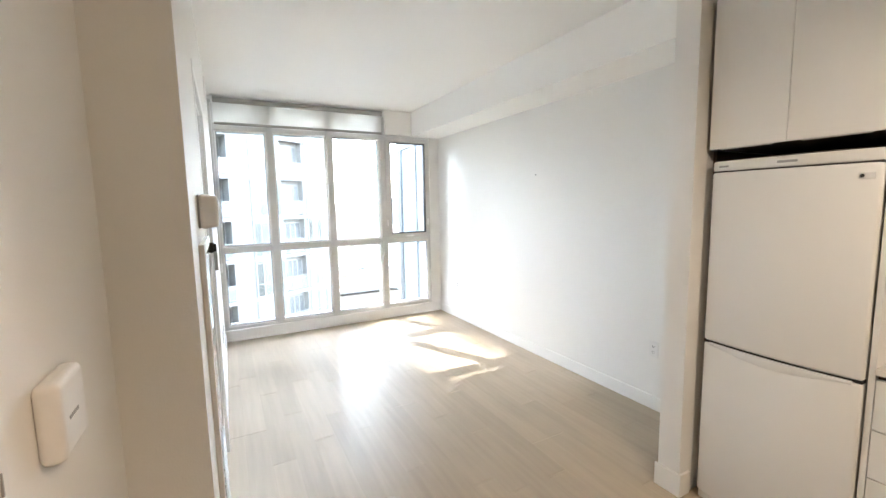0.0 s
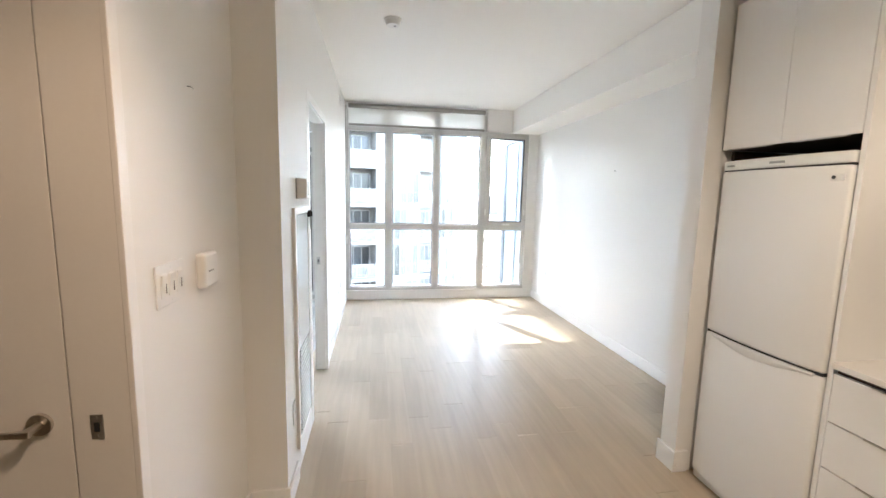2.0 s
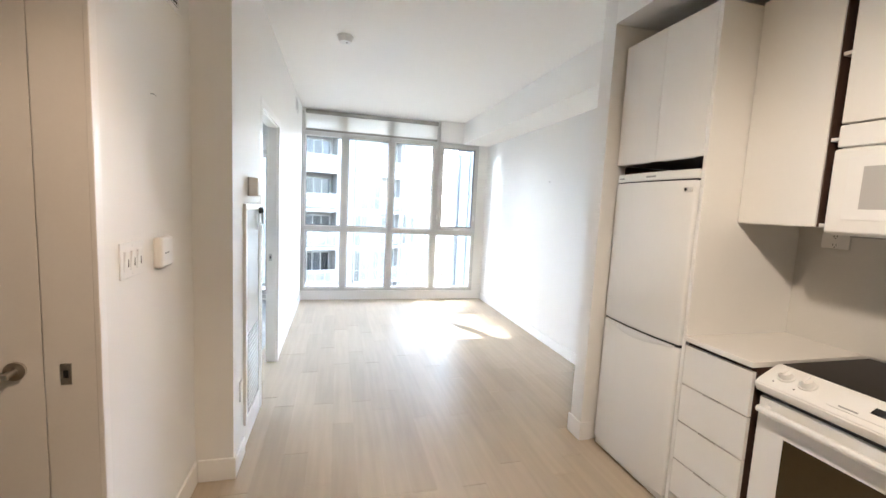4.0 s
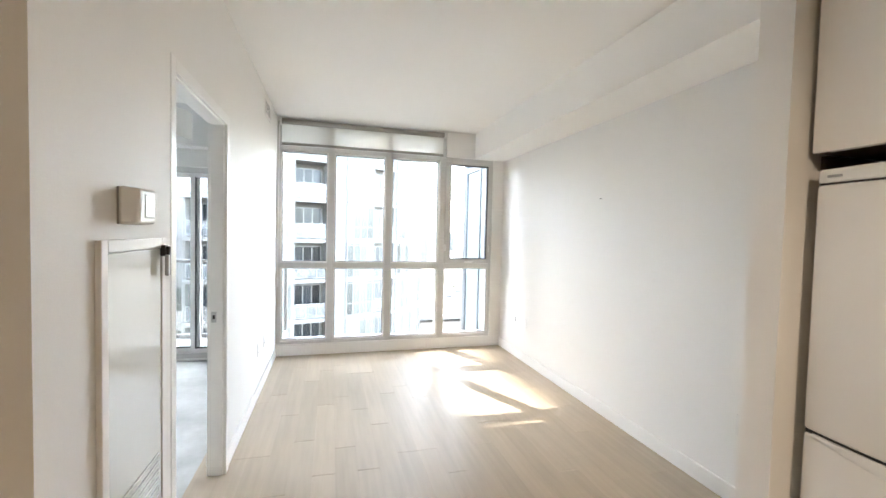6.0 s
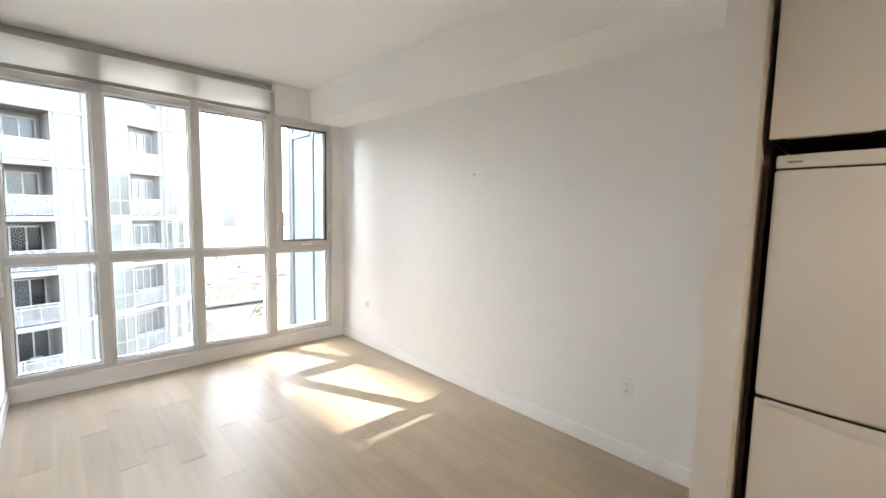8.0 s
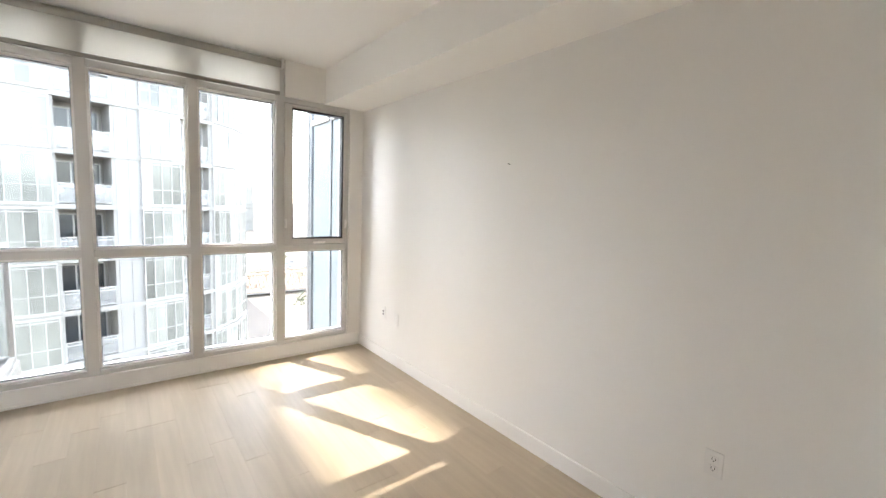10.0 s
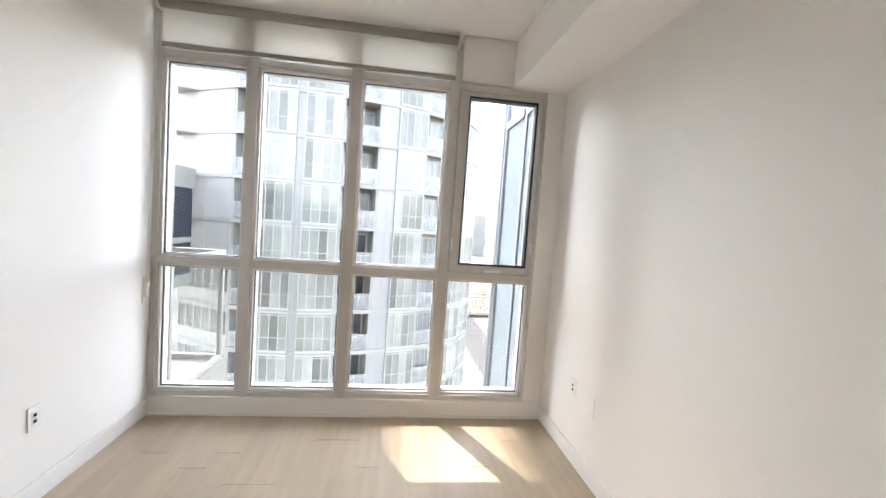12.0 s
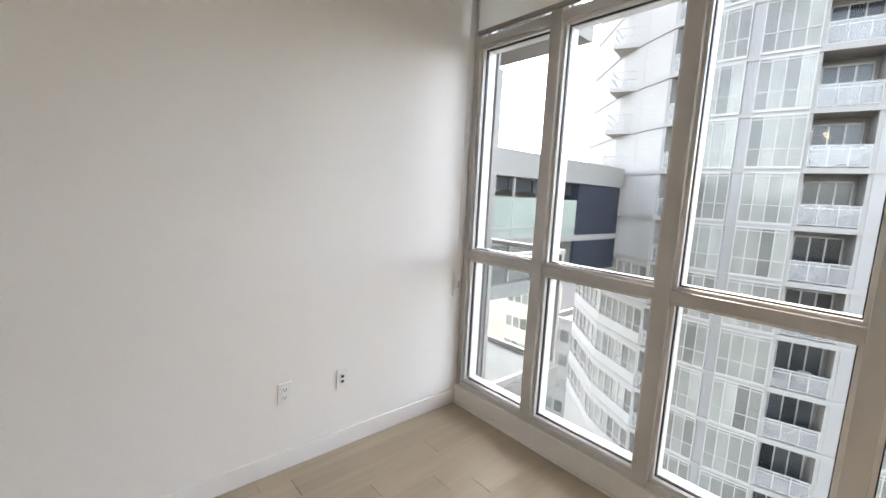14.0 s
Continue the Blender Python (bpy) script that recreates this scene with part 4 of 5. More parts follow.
for x0, x1, y in ((SX0 + 0.06, -0.81, YW + 0.075), (-0.895, SX1 - 0.06, YW + 0.025)):
    z0, z1, s = SZ0 + 0.062, SZ1 - 0.062, 0.045
    sash = part("sliding_leaf", boxes((x0, x0 + s, y, y + 0.04, z0, z1), (x1 - s, x1, y, y + 0.04, z0, z1), (x0 + s, x1 - s, y, y + 0.04, z0, z0 + s), (x0 + s, x1 - s, y, y + 0.04, z1 - s, z1), bevel=0.004), M_BEAD, slider)
    part("seal", boxes((x0 + s, x0 + s + 0.012, y + 0.004, y + 0.036, z0 + s, z1 - s), (x1 - s - 0.012, x1 - s, y + 0.004, y + 0.036, z0 + s, z1 - s),
                       (x0 + s + 0.012, x1 - s - 0.012, y + 0.004, y + 0.036, z0 + s, z0 + s + 0.012)), M_BLACK, sash, "black rubber seal", smooth=False)
    pane = part("pane", boxes((x0 + s, x1 - s, y + 0.018, y + 0.023, z0 + s, z1 - s)), M_GLASS, sash, smooth=False)
    pane.visible_shadow = False
setting("wall_bedroom_head", boxes((SX0, SX1, YW, FB + 0.08, SZ1 + 0.001, 2.359), (SX0, SX1, YW, FB + 0.08, -0.06, SZ0)), M_WALL, "wall strip over the sliding door", "wall")
pend = thing("drum_lamp", (-0.60, 4.0, H), "white fabric drum lamp hanging from the bedroom ceiling", "ceiling lamp")
bm = rod(bmesh.new(), (-0.60, 4.0, 2.15), (-0.60, 4.0, 2.35), 0.19, seg=40)
part("shade", bm, M_SHADE, pend)
part("stem", rod(bmesh.new(), (-0.60, 4.0, 2.34), (-0.60, 4.0, H), 0.008, seg=12), M_NICK, pend)
part("canopy", rod(bmesh.new(), (-0.60, 4.0, H - 0.02), (-0.60, 4.0, H), 0.06, seg=24), M_NICK, pend)

# ---------------------------------------------------------------- outside
GZ = -32.0
ground = setting("ground", boxes((-3000, 3000, -400, 4000, GZ - 1, GZ)), M_GROUND, "dry open ground reaching to the horizon", "ground")
setting("road_1", boxes((24, 33, 20, 900, GZ + 0.004, GZ + 0.03)), M_ROAD, "grey road running away from the towers", "road")
setting("road_2", boxes((-300, 400, 62, 71, GZ + 0.034, GZ + 0.06)), M_ROAD, "grey cross street below the towers", "road")

# own building's balcony beside the window, and the one above
balc = thing("balcony", (-1.7, 6.35, -0.2), "concrete balcony with glass guard beside the window", "balcony")
part("slab", boxes((BW - 0.1, 0.03, FB + 0.081, 6.93, -0.22, -0.04), bevel=0.006), M_TCONC, balc)
for x0, x1, y0, y1 in ((-0.012, -0.004, FB + 0.16, 6.84), (-1.10, -0.06, 6.868, 6.876), (-2.2, -1.14, 6.868, 6.876), (-3.3, -2.24, 6.868, 6.876)):
    bm = bmesh.new()
    bm.faces.new([bm.verts.new(c) for c in ((x0, y0, 0.02), (x0 if x1 - x0 < 0.1 else x1, y1 if x1 - x0 < 0.1 else y0, 0.02), (x0 if x1 - x0 < 0.1 else x1, y1 if x1 - x0 < 0.1 else y0, 1.0), (x0, y0, 1.0))])
    pane = part("guard_pane", bm, M_GUARD, balc, "pale blue guard glass", smooth=False)
    pane.visible_shadow = False
part("top_rail", boxes((-3.35, 0.014, 6.845, 6.90, 1.005, 1.05), (-0.034, 0.014, FB + 0.10, 6.845, 1.005, 1.05), bevel=0.006), M_TFRAME, balc)
part("bottom_rail", boxes((-3.35, 0.014, 6.852, 6.892, -0.04, 0.015), (-0.028, 0.010, FB + 0.10, 6.852, -0.04, 0.015), bevel=0.004), M_TFRAME, balc)
for x, y in ((-0.01, 6.872), (-0.01, FB + 0.13), (-1.12, 6.872), (-2.22, 6.872)):
    part("post", boxes((x - 0.02, x + 0.02, y - 0.02, y + 0.02, 0.0, 1.006), bevel=0.004), M_TFRAME, balc)
solo("upper_balcony_slab", boxes((BW - 0.1, 0.06, FB + 0.081, 6.95, 2.80, 3.0), bevel=0.006), M_TCONC, (-1.7, 6.35, 2.8), "concrete underside of the balcony above", "balcony slab")
setting("wall_facade", boxes((BW - 0.6, -0.002, FB + 0.082, FB + 0.10, 2.36, 2.79), (-0.362, -0.002, FB + 0.081, FB + 0.14, -0.03, 2.36)), M_TPANEL, "grey facade panels of the own building", "wall")

# glazed bay of the own building that juts out on the other side
wing = thing("glazed_bay", (3.3, 6.3, -10.0), "pale blue spandrel-glass bay jutting out beside the window", "building bay")
WX0, WX1 = 2.70, 2.745
part("core", boxes((2.80, 4.6, FB + 0.09, 6.74, -10, 9)), M_TPANEL, wing, smooth=False)
part("corner_panel", boxes((WX0 - 0.022, WX0 + 0.06, 6.768, 6.845, -10, 9), bevel=0.004), M_TPANEL, wing, "pale metal corner panel")
for x, y in ((WX0, 6.742), (WX0 + 0.012, 6.16)):
    part("mullion", boxes((x - 0.012, x + 0.05, y - 0.024, y + 0.024, -10, 9), bevel=0.004), M_WINGFR, wing)
part("mullion", boxes((WX0 - 0.005, WX1 + 0.03, FB + 0.085, FB + 0.13, -10, 9), bevel=0.004), M_WINGFR, wing)
storey_edges = [(-9.0, -6.1), (-6.0, -3.25), (-3.15, -0.30), (-0.22, 2.44), (2.52, 5.3), (5.38, 8.6)]
for z0, z1 in storey_edges:
    part("rail", boxes((WX0 - 0.012, WX1 + 0.05, FB + 0.13, 6.125, z1, z1 + 0.07), (WX0 - 0.012, WX1 + 0.05, 6.195, 6.715, z1, z1 + 0.07), bevel=0.004), M_TFRAME, wing)
    for y0, y1 in ((FB + 0.13, 6.13), (6.19, 6.715)):
        part("spandrel_pane", boxes((WX0 + 0.015, WX0 + 0.03, y0, y1, z0, z1)), M_SPAN, wing, smooth=False)

# the tower across the street
FRONT = ((-17.75, 38.0), (-12.75, 33.0), (-8.65, 30.6), (-6.95, 30.1), (-4.65, 30.0), (-4.15, 30.0), (-1.90, 30.3), (0.60, 30.9), (1.70, 31.35), (3.70, 32.2), (5.60, 33.3),
         (7.25, 35.0), (8.45, 37.4), (8.95, 41.0))
STOREY, RAIL = 2.82, 1.95
KINDS = ("blank", "blank", "balcony", "glass4", "pier", "glass4", "balcony", "pier", "glass4", "balcony4", "glass4", "glass5", "glass5")
tower = thing("tower", (-4, 40, GZ), "pale curved apartment tower with glass bays and recessed balconies", "apartment tower")
inner = [(x, y + 1.7) for x, y in FRONT]
BACK = ((8.95, 50.0), (-17.75, 50.0))
part("wall", prism([*inner, *BACK], GZ, 16.0), M_RECESS_SHADE, tower, "inner walls, darkened for recess shade", smooth=False)
K0, K1 = -6, 6
part("wall", prism([*FRONT, *BACK], GZ, RAIL - 1.07 + K0 * STOREY - 0.30), M_TCONC, tower, "lower storeys", smooth=False)
part("roof", prism([*FRONT, *BACK], RAIL - 1.07 + K1 * STOREY - 0.27, RAIL - 1.07 + K1 * STOREY + 0.9), M_TCONC, tower, "flat roof with parapet", smooth=False)


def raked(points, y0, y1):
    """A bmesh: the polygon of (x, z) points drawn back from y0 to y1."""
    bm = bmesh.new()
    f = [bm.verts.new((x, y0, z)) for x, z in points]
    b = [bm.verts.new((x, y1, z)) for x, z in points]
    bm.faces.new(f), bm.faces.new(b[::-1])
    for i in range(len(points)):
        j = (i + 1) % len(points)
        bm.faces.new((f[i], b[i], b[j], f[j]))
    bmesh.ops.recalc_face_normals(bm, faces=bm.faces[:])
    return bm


# Two added fins, out of view; their slanted slot shapes the floor's sun patches.
part("roof_fin", raked(((-16.0, 16.5), (-5.13, 16.5), (-13.25, 36.0), (-16.0, 36.0)), 31.0, 31.5), M_TCONC, tower, "added unseen fin that shapes the sun patches", smooth=False)
part("roof_fin", raked(((-4.42, 16.5), (-2.0, 16.5), (-2.0, 36.0), (-12.55, 36.0)), 31.0, 31.5), M_TCONC, tower, "added unseen fin that shapes the sun patches", smooth=False)


def along(a, b, rows):
    """Boxes in a frame that runs from a to b in plan: u0, u1 along, d0, d1 to the back, z0, z1."""
    bm = boxes(*rows)
    ang = math.atan2(b[1] - a[1], b[0] - a[0])
    bmesh.ops.transform(bm, matrix=Matrix.Rotation(ang, 4, "Z"), verts=bm.verts[:])
    return bm


def put_part(name, mesh, spot, parent, label=""):
    ob = new(name, mesh)
    ob.parent = parent
    ob.location = Vector(spot) - world_spot(parent)
    return tagged(ob, label)


CLEAR = STOREY - 0.27
bay_meshes = []
for (a, b), kind in zip(zip(FRONT[:-1], FRONT[1:]), KINDS):
    L = math.dist(a, b)
    e = {"kind": kind, "at": a}
    if kind.startswith("glass"):
        n = int(kind[-1])
        t = CLEAR * 0.36
        lo, hi = -0.06, CLEAR + 0.06
        rows = [(0, 0.055, -0.20, 0.12, lo, hi), (L - 0.055, L, -0.20, 0.12, lo, hi)]
        rows += [(0.055, L - 0.055, -0.195, -0.10, z - 0.02, z + 0.02) for z in (t, CLEAR - 0.16)]
        rows += [(0.055, L - 0.055, -0.185, -0.10, lo, 0.07), (0.055, L - 0.055, -0.185, -0.10, CLEAR - 0.03, hi)]
        rows += [(L * i / n - 0.025, L * i / n + 0.025, -0.195, -0.10, 0.07, CLEAR - 0.03) for i in range(1, n)]
        e["frame"] = mesh_of(along(a, b, rows), M_TFRAME, False)
        e["panes"] = [mesh_of(along(a, b, [(L * i / n, L * (i + 1) / n, -0.16, -0.13, lo, hi)]), M_TGLASS, False) for i in range(n)]
    elif kind == "blank":
        e["frame"] = mesh_of(along(a, b, [(0, L / 2 - 0.01, -0.03, 0.25, 0, CLEAR), (L / 2 + 0.01, L, -0.03, 0.25, 0, CLEAR)]), M_STUCCO, False)
        n = 6
        rows = [(L * i / n - 0.05, L * i / n + 0.05, -0.03, 0.10, 0.75, CLEAR - 0.25) for i in range(n + 1)] + [(0, L, -0.04, 0.25, 0, 0.75), (0, L, -0.04, 0.25, CLEAR - 0.25, CLEAR), (0.05, L - 0.05, -0.01, 0.1, 1.15, 1.20)]
        e["low_frame"] = mesh_of(along(a, b, rows), M_STUCCO, False)
        e["low_panes"] = [mesh_of(along(a, b, [(L * i / n, L * (i + 1) / n, 0.05, 0.07, 0.75, CLEAR - 0.25)]), M_TGLASS, False) for i in range(n)]
    elif kind == "pier":
        e["frame"] = mesh_of(along(a, b, [(0, L * 0.48, -0.03, 0.25, 0, CLEAR), (L * 0.52, L, -0.03, 0.25, 0, CLEAR), (L * 0.48, L * 0.52, -0.01, 0.2, 0, CLEAR)]), M_TPANEL, False)
    else:
        e["cheeks"] = mesh_of(along(a, b, [(0, 0.16, 0.0, 1.75, 0, CLEAR), (L - 0.16, L, 0.0, 1.75, 0, CLEAR)]), M_TCONC, False)
        rows = [(0.16, L - 0.16, 0.02, 0.07, 1.03, 1.08), (0.16, L - 0.16, 0.03, 0.06, 0.06, 0.10), (0.16, L - 0.16, 0.03, 0.06, 0.86, 0.89)] + [(0.16 + (L - 0.36) * i / 3, 0.20 + (L - 0.36) * i / 3, 0.02, 0.06, 0, 1.05) for i in range(4)]
        e["railing"] = mesh_of(along(a, b, rows), M_TFRAME, False)
        e["guard"] = mesh_of(along(a, b, [(0.2, L - 0.2, 0.038, 0.050, 0.10, 1.02)]), M_BALGL, False)
        n = 4 if kind.endswith("4") else 3
        u0, u1 = (0.2, L - 0.2) if n == 4 else (0.35, L - 0.35)
        deep = 0.55 if n == 4 else 1.55
        hh = CLEAR - 0.35
        rows = [(u0 + (u1 - u0) * i / n - 0.035, u0 + (u1 - u0) * i / n + 0.035, deep - 0.04, deep + 0.06, 0, hh) for i in range(n + 1)] + [(u0, u1, deep - 0.04, deep + 0.06, hh, hh + 0.08)]
        e["door"] = mesh_of(along(a, b, rows), M_TFRAME, False)
        e["dpanes"] = [mesh_of(along(a, b, [(u0 + (u1 - u0) * i / n, u0 + (u1 - u0) * (i + 1) / n, deep, deep + 0.02, 0, hh)]), M_TGUARD if n == 4 else M_TDARK, False) for i in range(n)]
        if n == 4:
            e["lintel"] = mesh_of(along(a, b, [(0.16, L - 0.16, deep - 0.02, deep + 0.1, hh + 0.08, CLEAR)]), M_RECESS_SHADE, False)
    bay_meshes.append(e)
slab_mesh = mesh_of(prism([*[(x + 17.75, y - 38.12) for x, y in FRONT], *[(x + 17.75, y - 38.0) for x, y in BACK]], -0.27, 0.0), M_TCONC, False)
for k in range(K0, K1):
    z = RAIL - 1.07 + k * STOREY
    put_part("floor_slab", slab_mesh, (-17.75, 38.0, z), tower)
    for e in bay_meshes:
        spot = (e["at"][0], e["at"][1], z)
        if e["kind"].startswith("glass"):
            w = put_part("window", e["frame"], spot, tower)
            for m in e["panes"]:
                put_part("pane", m, spot, w)
        elif e["kind"] == "blank" and z < -4:
            w = put_part("window", e["low_frame"], spot, tower)
            for m in e["low_panes"]:
                put_part("pane", m, spot, w)
        elif e["kind"] in ("pier", "blank"):
            put_part("facade_panel", e["frame"], spot, tower)
        else:
            bal = put_part("balcony", e["cheeks"], spot, tower)
            put_part("railing", e["railing"], spot, bal)
            put_part("guard_pane", e["guard"], spot, bal)
            put_part("balcony_door", e["door"], spot, bal)
            for m in e["dpanes"]:
                put_part("pane", m, spot, bal)
            if "lintel" in e:
                put_part("lintel", e["lintel"], spot, bal)
# patio chairs on some of the balconies
seats = random.Random(5)
first_chair = None
for k in range(-3, 3):
    for a, b in ((FRONT[6], FRONT[7]), (FRONT[2], FRONT[3])):
        z = RAIL - 1.07 + k * STOREY
        u, d = seats.uniform(0.3, 0.65), seats.uniform(0.55, 0.9)
        x, y, turn = a[0] + (b[0] - a[0]) * u, a[1] + (b[1] - a[1]) * u + d, seats.uniform(-70, 70)
        if first_chair is None:
            first_chair = thing("patio_chair", (x, y, z), "pale plastic patio chair on a balcony of the tower", "chair", "chairs on the balconies")
            part("seat", boxes((x - 0.26, x + 0.26, y - 0.25, y + 0.25, z + 0.38, z + 0.44), bevel=0.02), M_STUCCO, first_chair)
            part("backrest", boxes((x - 0.26, x + 0.26, y + 0.21, y + 0.27, z + 0.44, z + 0.92), bevel=0.02), M_STUCCO, first_chair)
            for sx in (-0.22, 0.22):
                part("armrest", boxes((x + sx - 0.04, x + sx + 0.04, y - 0.24, y + 0.24, z + 0.60, z + 0.64), bevel=0.01), M_STUCCO, first_chair)
                for sy in (-0.21, 0.21):
                    part("leg", boxes((x + sx - 0.025, x + sx + 0.025, y + sy - 0.025, y + sy + 0.025, z, z + (0.60 if sy < 0 else 0.40)), bevel=0.006), M_STUCCO, first_chair)
        else:
            copy_thing(first_chair, pose(x, y, z, 0, 0, turn))
# pointed balconies at the far corner of the tower
for k in range(-1, K1):
    z = RAIL - 1.07 + k * STOREY
    bal = part("corner_balcony", prism(((-13.4, 33.7), (-12.9, 31.5), (-11.3, 32.2)), z - 0.25, z), M_STUCCO, tower, smooth=False)
    bm = bmesh.new()
    for p, q in (((-13.35, 33.6), (-12.88, 31.6)), ((-12.88, 31.6), (-11.4, 32.2))):
        for h in (0.55, 1.05):
            rod(bm, (*p, z + h), (*q, z + h), 0.025, seg=6)
        for s in (0.0, 0.33, 0.66, 1.0):
            x, y = p[0] + (q[0] - p[0]) * s, p[1] + (q[1] - p[1]) * s
            rod(bm, (x, y, z), (x, y, z + 1.05), 0.02, seg=6)
    part("railing", bm, M_TFRAME, bal, smooth=False)
# glazed bridge between the buildings
bridge = thing("sky_bridge", (-13.2, 23, -3.6), "grey two-storey glazed bridge joining the towers", "sky bridge")
part("roof", boxes((-15.2, -11.2, 10.0, 31.5, 2.55, 3.85), bevel=0.03), M_TCONC, bridge, "pale grey roof fascia")
part("floor_slab", boxes((-15.2, -11.2, 10.0, 31.5, -3.6, -2.9), (-15.1, -11.3, 10.0, 31.5, -0.9, -0.55), bevel=0.02), M_TCONC, bridge)
# Interior wall of the bridge, with its shade in the colour.
part("inner_wall", boxes((-14.9, -13.2, 10.0, 31.4, -2.9, 2.55)), M_RECESS_SHADE, bridge, smooth=False)
part("end_wall", boxes((-13.2, -11.35, 26.2, 31.4, -2.9, 2.54)), M_NAVY, bridge, "dark navy cladding by the tower", smooth=False)
for i in range(8):
    y = 10.2 + i * 2.0
    part("clerestory_pane", boxes((-11.9, -11.85, y + 0.05, y + 1.95, 1.85, 2.5)), M_TDARK, bridge, smooth=False)
    part("guard_pane", boxes((-11.45, -11.42, y + 0.03, y + 1.97, -0.5, 1.55)), M_GREENGL, bridge, "pale green glass screen", smooth=False)
    part("lower_pane", boxes((-11.6, -11.55, y + 0.05, y + 1.95, -2.85, -0.95)), M_TGLASS, bridge, smooth=False)
    part("post", boxes((-11.5, -11.40, y - 0.05, y + 0.03, -2.9, 2.54)), M_TFRAME, bridge, smooth=False)
part("handrail", boxes((-11.40, -11.34, 10.0, 26.2, -0.05, 0.03), (-11.40, -11.34, 10.0, 26.2, -0.62, -0.50)), M_TFRAME, bridge, smooth=False)
for y in (17.0, 18.6):
    unit_box = thing("roof_fan", (-13.0, y, 3.85), "small grey roof fan on the bridge", "roof fan", "fans on the bridge roof")
    part("housing", boxes((-13.2, -12.8, y - 0.2, y + 0.2, 3.85, 4.15), bevel=0.03), M_TFRAME, unit_box)
    part("cap", rod(bmesh.new(), (-13.0, y, 4.15), (-13.0, y, 4.28), 0.26, 0.14, seg=16), M_TFRAME, unit_box)


def block(name, x0, x1, y0, y1, h, bays, label, category, material=None):
    """A plain building: wall, window bands a storey apart on the two faces in sight, roof with parapet."""
    ob = thing(name, ((x0 + x1) / 2, (y0 + y1) / 2, GZ), label, category, "buildings in the distance" if y0 > 150 else "")
    material = material or M_CITY
    part("wall", boxes((x0, x1, y0, y1, GZ, GZ + h)), material, ob, smooth=False)
    part("roof", boxes((x0 - 0.3, x1 + 0.3, y0 - 0.3, y0 + 0.2, GZ + h, GZ + h + 0.9), (x0 - 0.3, x1 + 0.3, y1 - 0.2, y1 + 0.3, GZ + h, GZ + h + 0.9), (x0 - 0.3, x0 + 0.2, y0 + 0.2, y1 - 0.2, GZ + h, GZ + h + 0.9),
                       (x1 - 0.2, x1 + 0.3, y0 + 0.2, y1 - 0.2, GZ + h, GZ + h + 0.9)), M_TCONC, ob, smooth=False)
    part("roof_plant", boxes((x0 + (x1 - x0) * 0.3, x0 + (x1 - x0) * 0.6, y0 + (y1 - y0) * 0.3, y0 + (y1 - y0) * 0.6, GZ + h, GZ + h + 2.4)), M_TPANEL, ob, smooth=False)
    n = max(1, int(h / 3.4))
    for i in range(n):
        z = GZ + 1.0 + i * h / n
        for j in range(bays):
            u0 = x0 + (x1 - x0) * (j + 0.12) / bays
            u1 = x0 + (x1 - x0) * (j + 0.88) / bays
            part("window", boxes((u0, u1, y0 - 0.12, y0 - 0.01, z, z + 1.7)), M_TGLASS, ob, smooth=False)
    return ob


block("apartment_block", -39.5, -35.2, 55, 64, 20.2, 3, "cream apartment block with small windows below the bridge", "apartment block", M_CREAM)
block("apartment_block", -58, -49.5, 83, 95, 18.7, 5, "pale grey apartment block with many windows", "apartment block")
block("apartment_block", -33.0, -26.0, 58, 70, 15.0, 4, "pale low apartment block beside the street", "apartment block", M_STUCCO)
block("podium", -17.4, 10, 22, 29.8, 9, 10, "pale podium building at the foot of the tower", "podium", M_STUCCO)
rng = random.Random(11)
for i in range(16):
    x = -20 + i * 34 + rng.uniform(-8, 8)
    y = rng.uniform(420, 900)
    w, h = rng.uniform(14, 34), rng.choice((9, 13, 18, 26, 34, 46))
    block("far_building", x, x + w, y, y + 18, h, 4, "hazy pale building on the horizon", "building")
# steel truss bridge
bm = bmesh.new()
tx0, tx1, ty = 28.0, 62.0, 150.0
for y in (ty, ty + 7):
    rod(bm, (tx0, y, GZ + 1.5), (tx1, y, GZ + 1.5), 0.35, seg=6)
    rod(bm, (tx0 + 3, y, GZ + 7.5), (tx1 - 3, y, GZ + 7.5), 0.35, seg=6)
    for i in range(10):
        xa = tx0 + 3 + i * 2.8
        rod(bm, (xa, y, GZ + 7.5), (xa + 1.4, y, GZ + 1.5), 0.22, seg=6)
        rod(bm, (xa + 1.4, y, GZ + 1.5), (xa + 2.8, y, GZ + 7.5), 0.22, seg=6)
truss = thing("truss_bridge", (45, ty, GZ), "rusty steel truss footbridge over the tracks", "truss bridge")
part("truss", bm, M_RUST, truss, smooth=False)
part("deck", boxes((tx0, tx1, ty - 0.2, ty + 7.2, GZ + 0.8, GZ + 1.4)), M_TCONC, truss, smooth=False)
for x in (tx0 + 2, tx1 - 2):
    part("abutment", boxes((x - 2, x + 2, ty - 1, ty + 8, GZ, GZ + 0.8)), M_TCONC, truss, smooth=False)

# parked cars
car = thing("car", (60.0, 205.0, GZ), "parked car on the open lot", "car", "parked cars")
bm = boxes((58.0, 62.4, 204.1, 205.9, GZ + 0.35, GZ + 0.95), bevel=0.15)
part("body", bm, M_CAR, car)
bm = boxes((58.9, 61.7, 204.2, 205.8, GZ + 0.9, GZ + 1.45))
for v in bm.verts:
    if v.co.z > GZ + 1.2:
        v.co.x = 60.3 + (v.co.x - 60.3) * 0.65
        v.co.y = 205 + (v.co.y - 205) * 0.85
part("cabin", bm, M_TDARK, car)
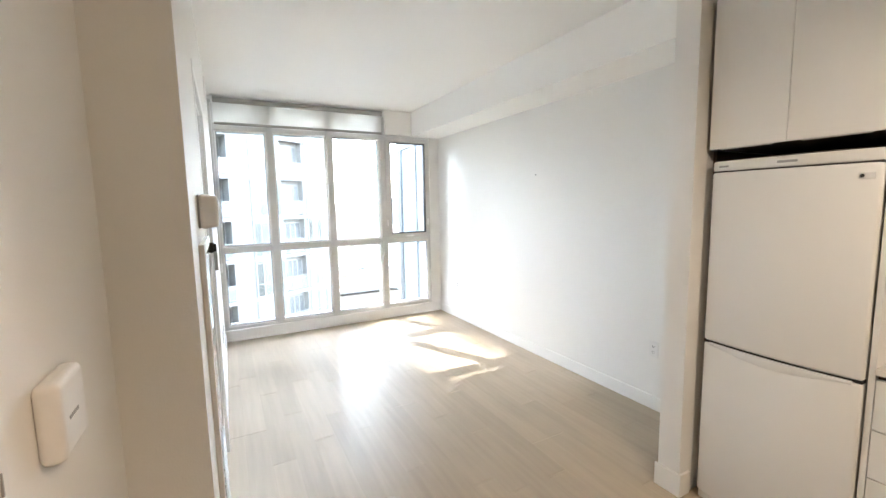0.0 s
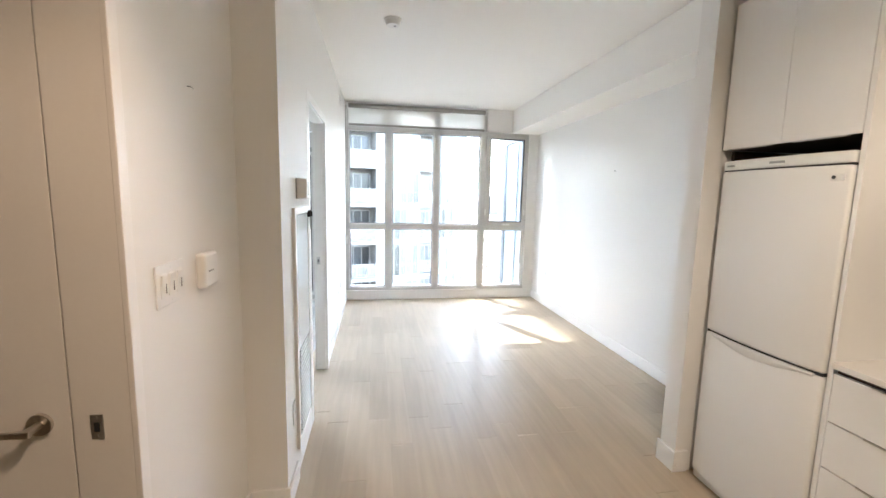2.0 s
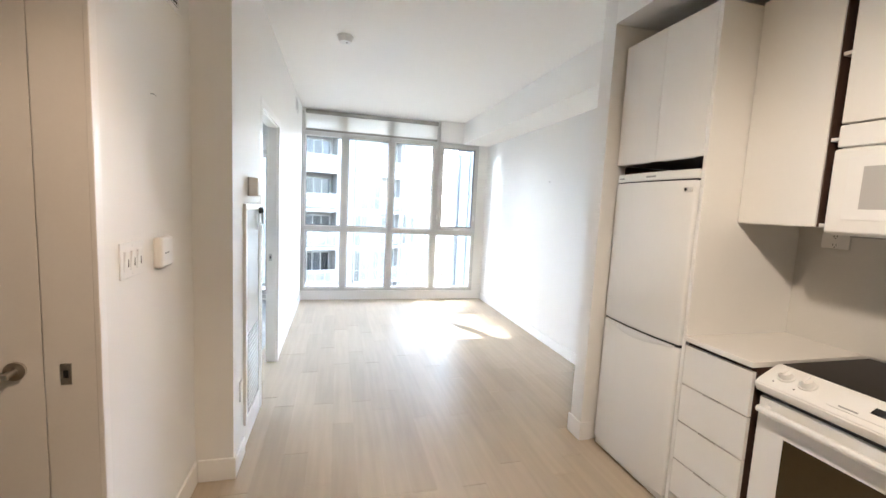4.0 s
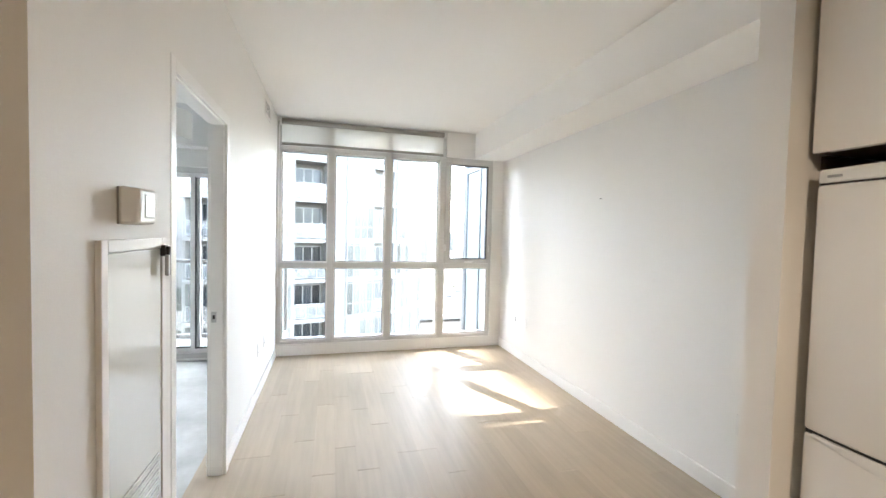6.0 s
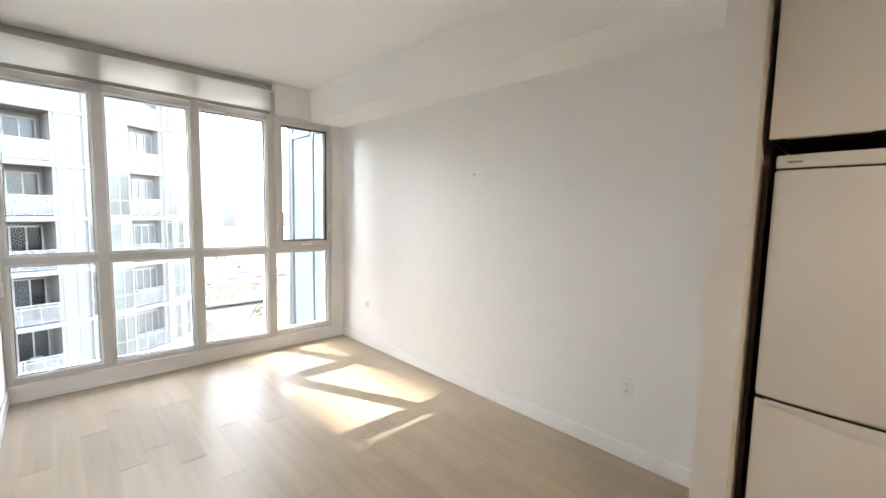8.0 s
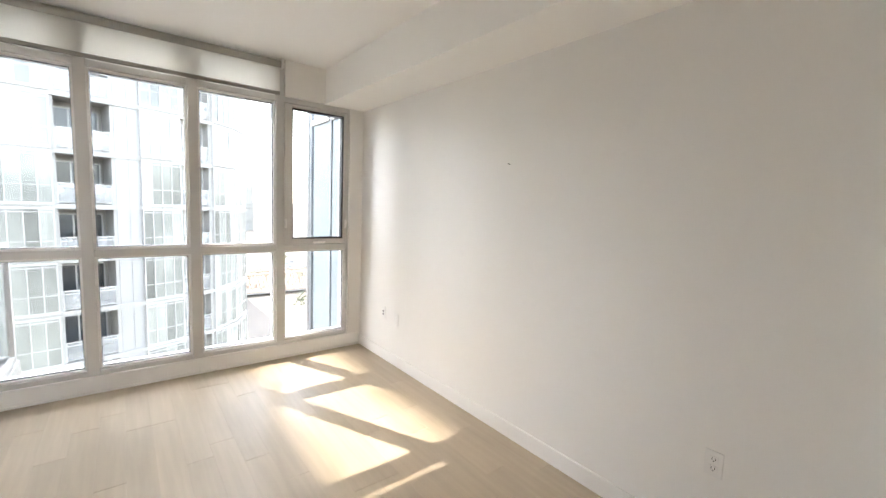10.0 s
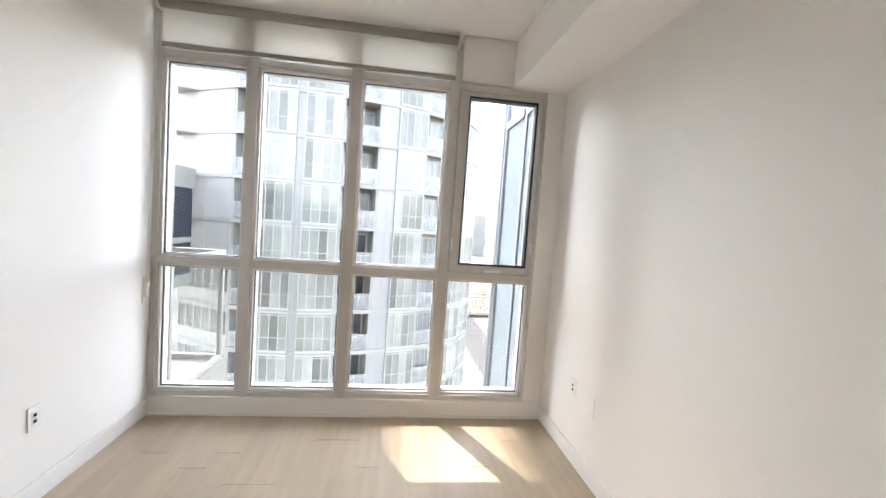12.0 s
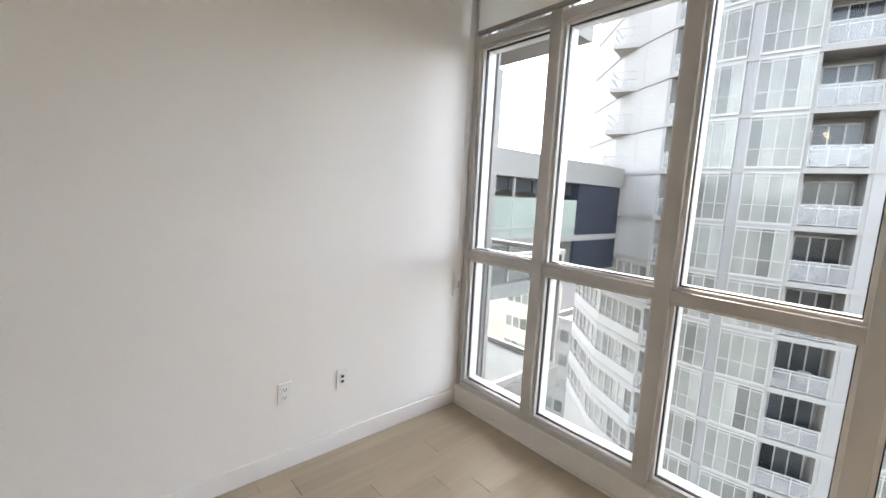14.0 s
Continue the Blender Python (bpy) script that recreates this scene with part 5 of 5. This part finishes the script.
for x in (58.8, 61.6):
    for y in (204.15, 205.85):
        part("wheel", rod(bmesh.new(), (x, y - 0.1, GZ + 0.33), (x, y + 0.1, GZ + 0.33), 0.33, seg=12), M_BLACK, car)
for i in range(26):
    r, c = divmod(i, 9)
    if (r, c) != (0, 0):
        copy_thing(car, pose(60 + c * 5.6 + rng.uniform(-0.4, 0.4), 205 + r * 9.0, GZ, 0, 0, rng.choice((0, 180)) + rng.uniform(-4, 4)))

# clumps of scrub and street trees far below
for i in range(12):
    x, y = 34 + rng.uniform(0, 46) + i * 3, 110 + rng.uniform(0, 180)
    tree = thing("tree", (x, y, GZ), "small bare-looking street tree far below", "tree", "street trees")
    part("trunk", rod(bmesh.new(), (x, y, GZ), (x, y, GZ + 3), 0.18, 0.08, seg=8), M_RUST, tree)
    bm = bmesh.new()
    for j in range(60):
        c = Vector((x, y, GZ + 4.2)) + Vector((rng.gauss(0, 1.1), rng.gauss(0, 1.1), rng.gauss(0, 1.0)))
        bmesh.ops.create_icosphere(bm, subdivisions=1, radius=rng.uniform(0.15, 0.4), matrix=Matrix.Translation(c))
    part("crown", bm, M_LEAF, tree)

# ---------------------------------------------------------------- plank floor
floor = setting("floor", boxes((HX - 0.01, W, Y0, YW, -0.06, -0.014)), M_SUB, "pale bleached-oak plank floor with faint joints", "floor")
PW = 0.1372
plank_meshes = {}


def plank_mesh(w, length):
    key = (round(w, 4), round(length, 3))
    if key not in plank_meshes:
        g, t, c, d = 0.0001, 0.014, 0.0003, 0.0001
        x1, y1 = w - g, length - 0.0024
        bm = bmesh.new()
        lo = [bm.verts.new(q) for q in ((g, 0.0005, -t), (x1, 0.0005, -t), (x1, y1, -t), (g, y1, -t))]
        mid = [bm.verts.new((v.co.x, v.co.y, -d)) for v in lo]
        hi = [bm.verts.new(q) for q in ((g + d, 0.0005 + c, 0), (x1 - d, 0.0005 + c, 0), (x1 - d, y1 - c, 0), (g + d, y1 - c, 0))]
        bm.faces.new(hi)
        for i in range(4):
            bm.faces.new((lo[i], lo[(i + 1) % 4], mid[(i + 1) % 4], mid[i]))
            bm.faces.new((mid[i], mid[(i + 1) % 4], hi[(i + 1) % 4], hi[i]))
        plank_meshes[key] = mesh_of(bm, M_OAK, False)
    return plank_meshes[key]


rng = random.Random(3)
x = HX
while x < W - 0.005:
    w = min(PW, W - x)
    y = Y0
    first = 0.15 * rng.choice((2, 3, 4, 5, 6, 7, 8))
    while y < YW - 0.01:
        length = first if y == Y0 else rng.choice((0.9, 1.2, 1.2, 1.05))
        length = min(length, YW - y)
        if YW - y - length < 0.2:
            length = YW - y
        ob = new("plank", plank_mesh(w, length))
        ob.parent = floor
        ob.location = (x, y, 0)
        y += length
    x += w
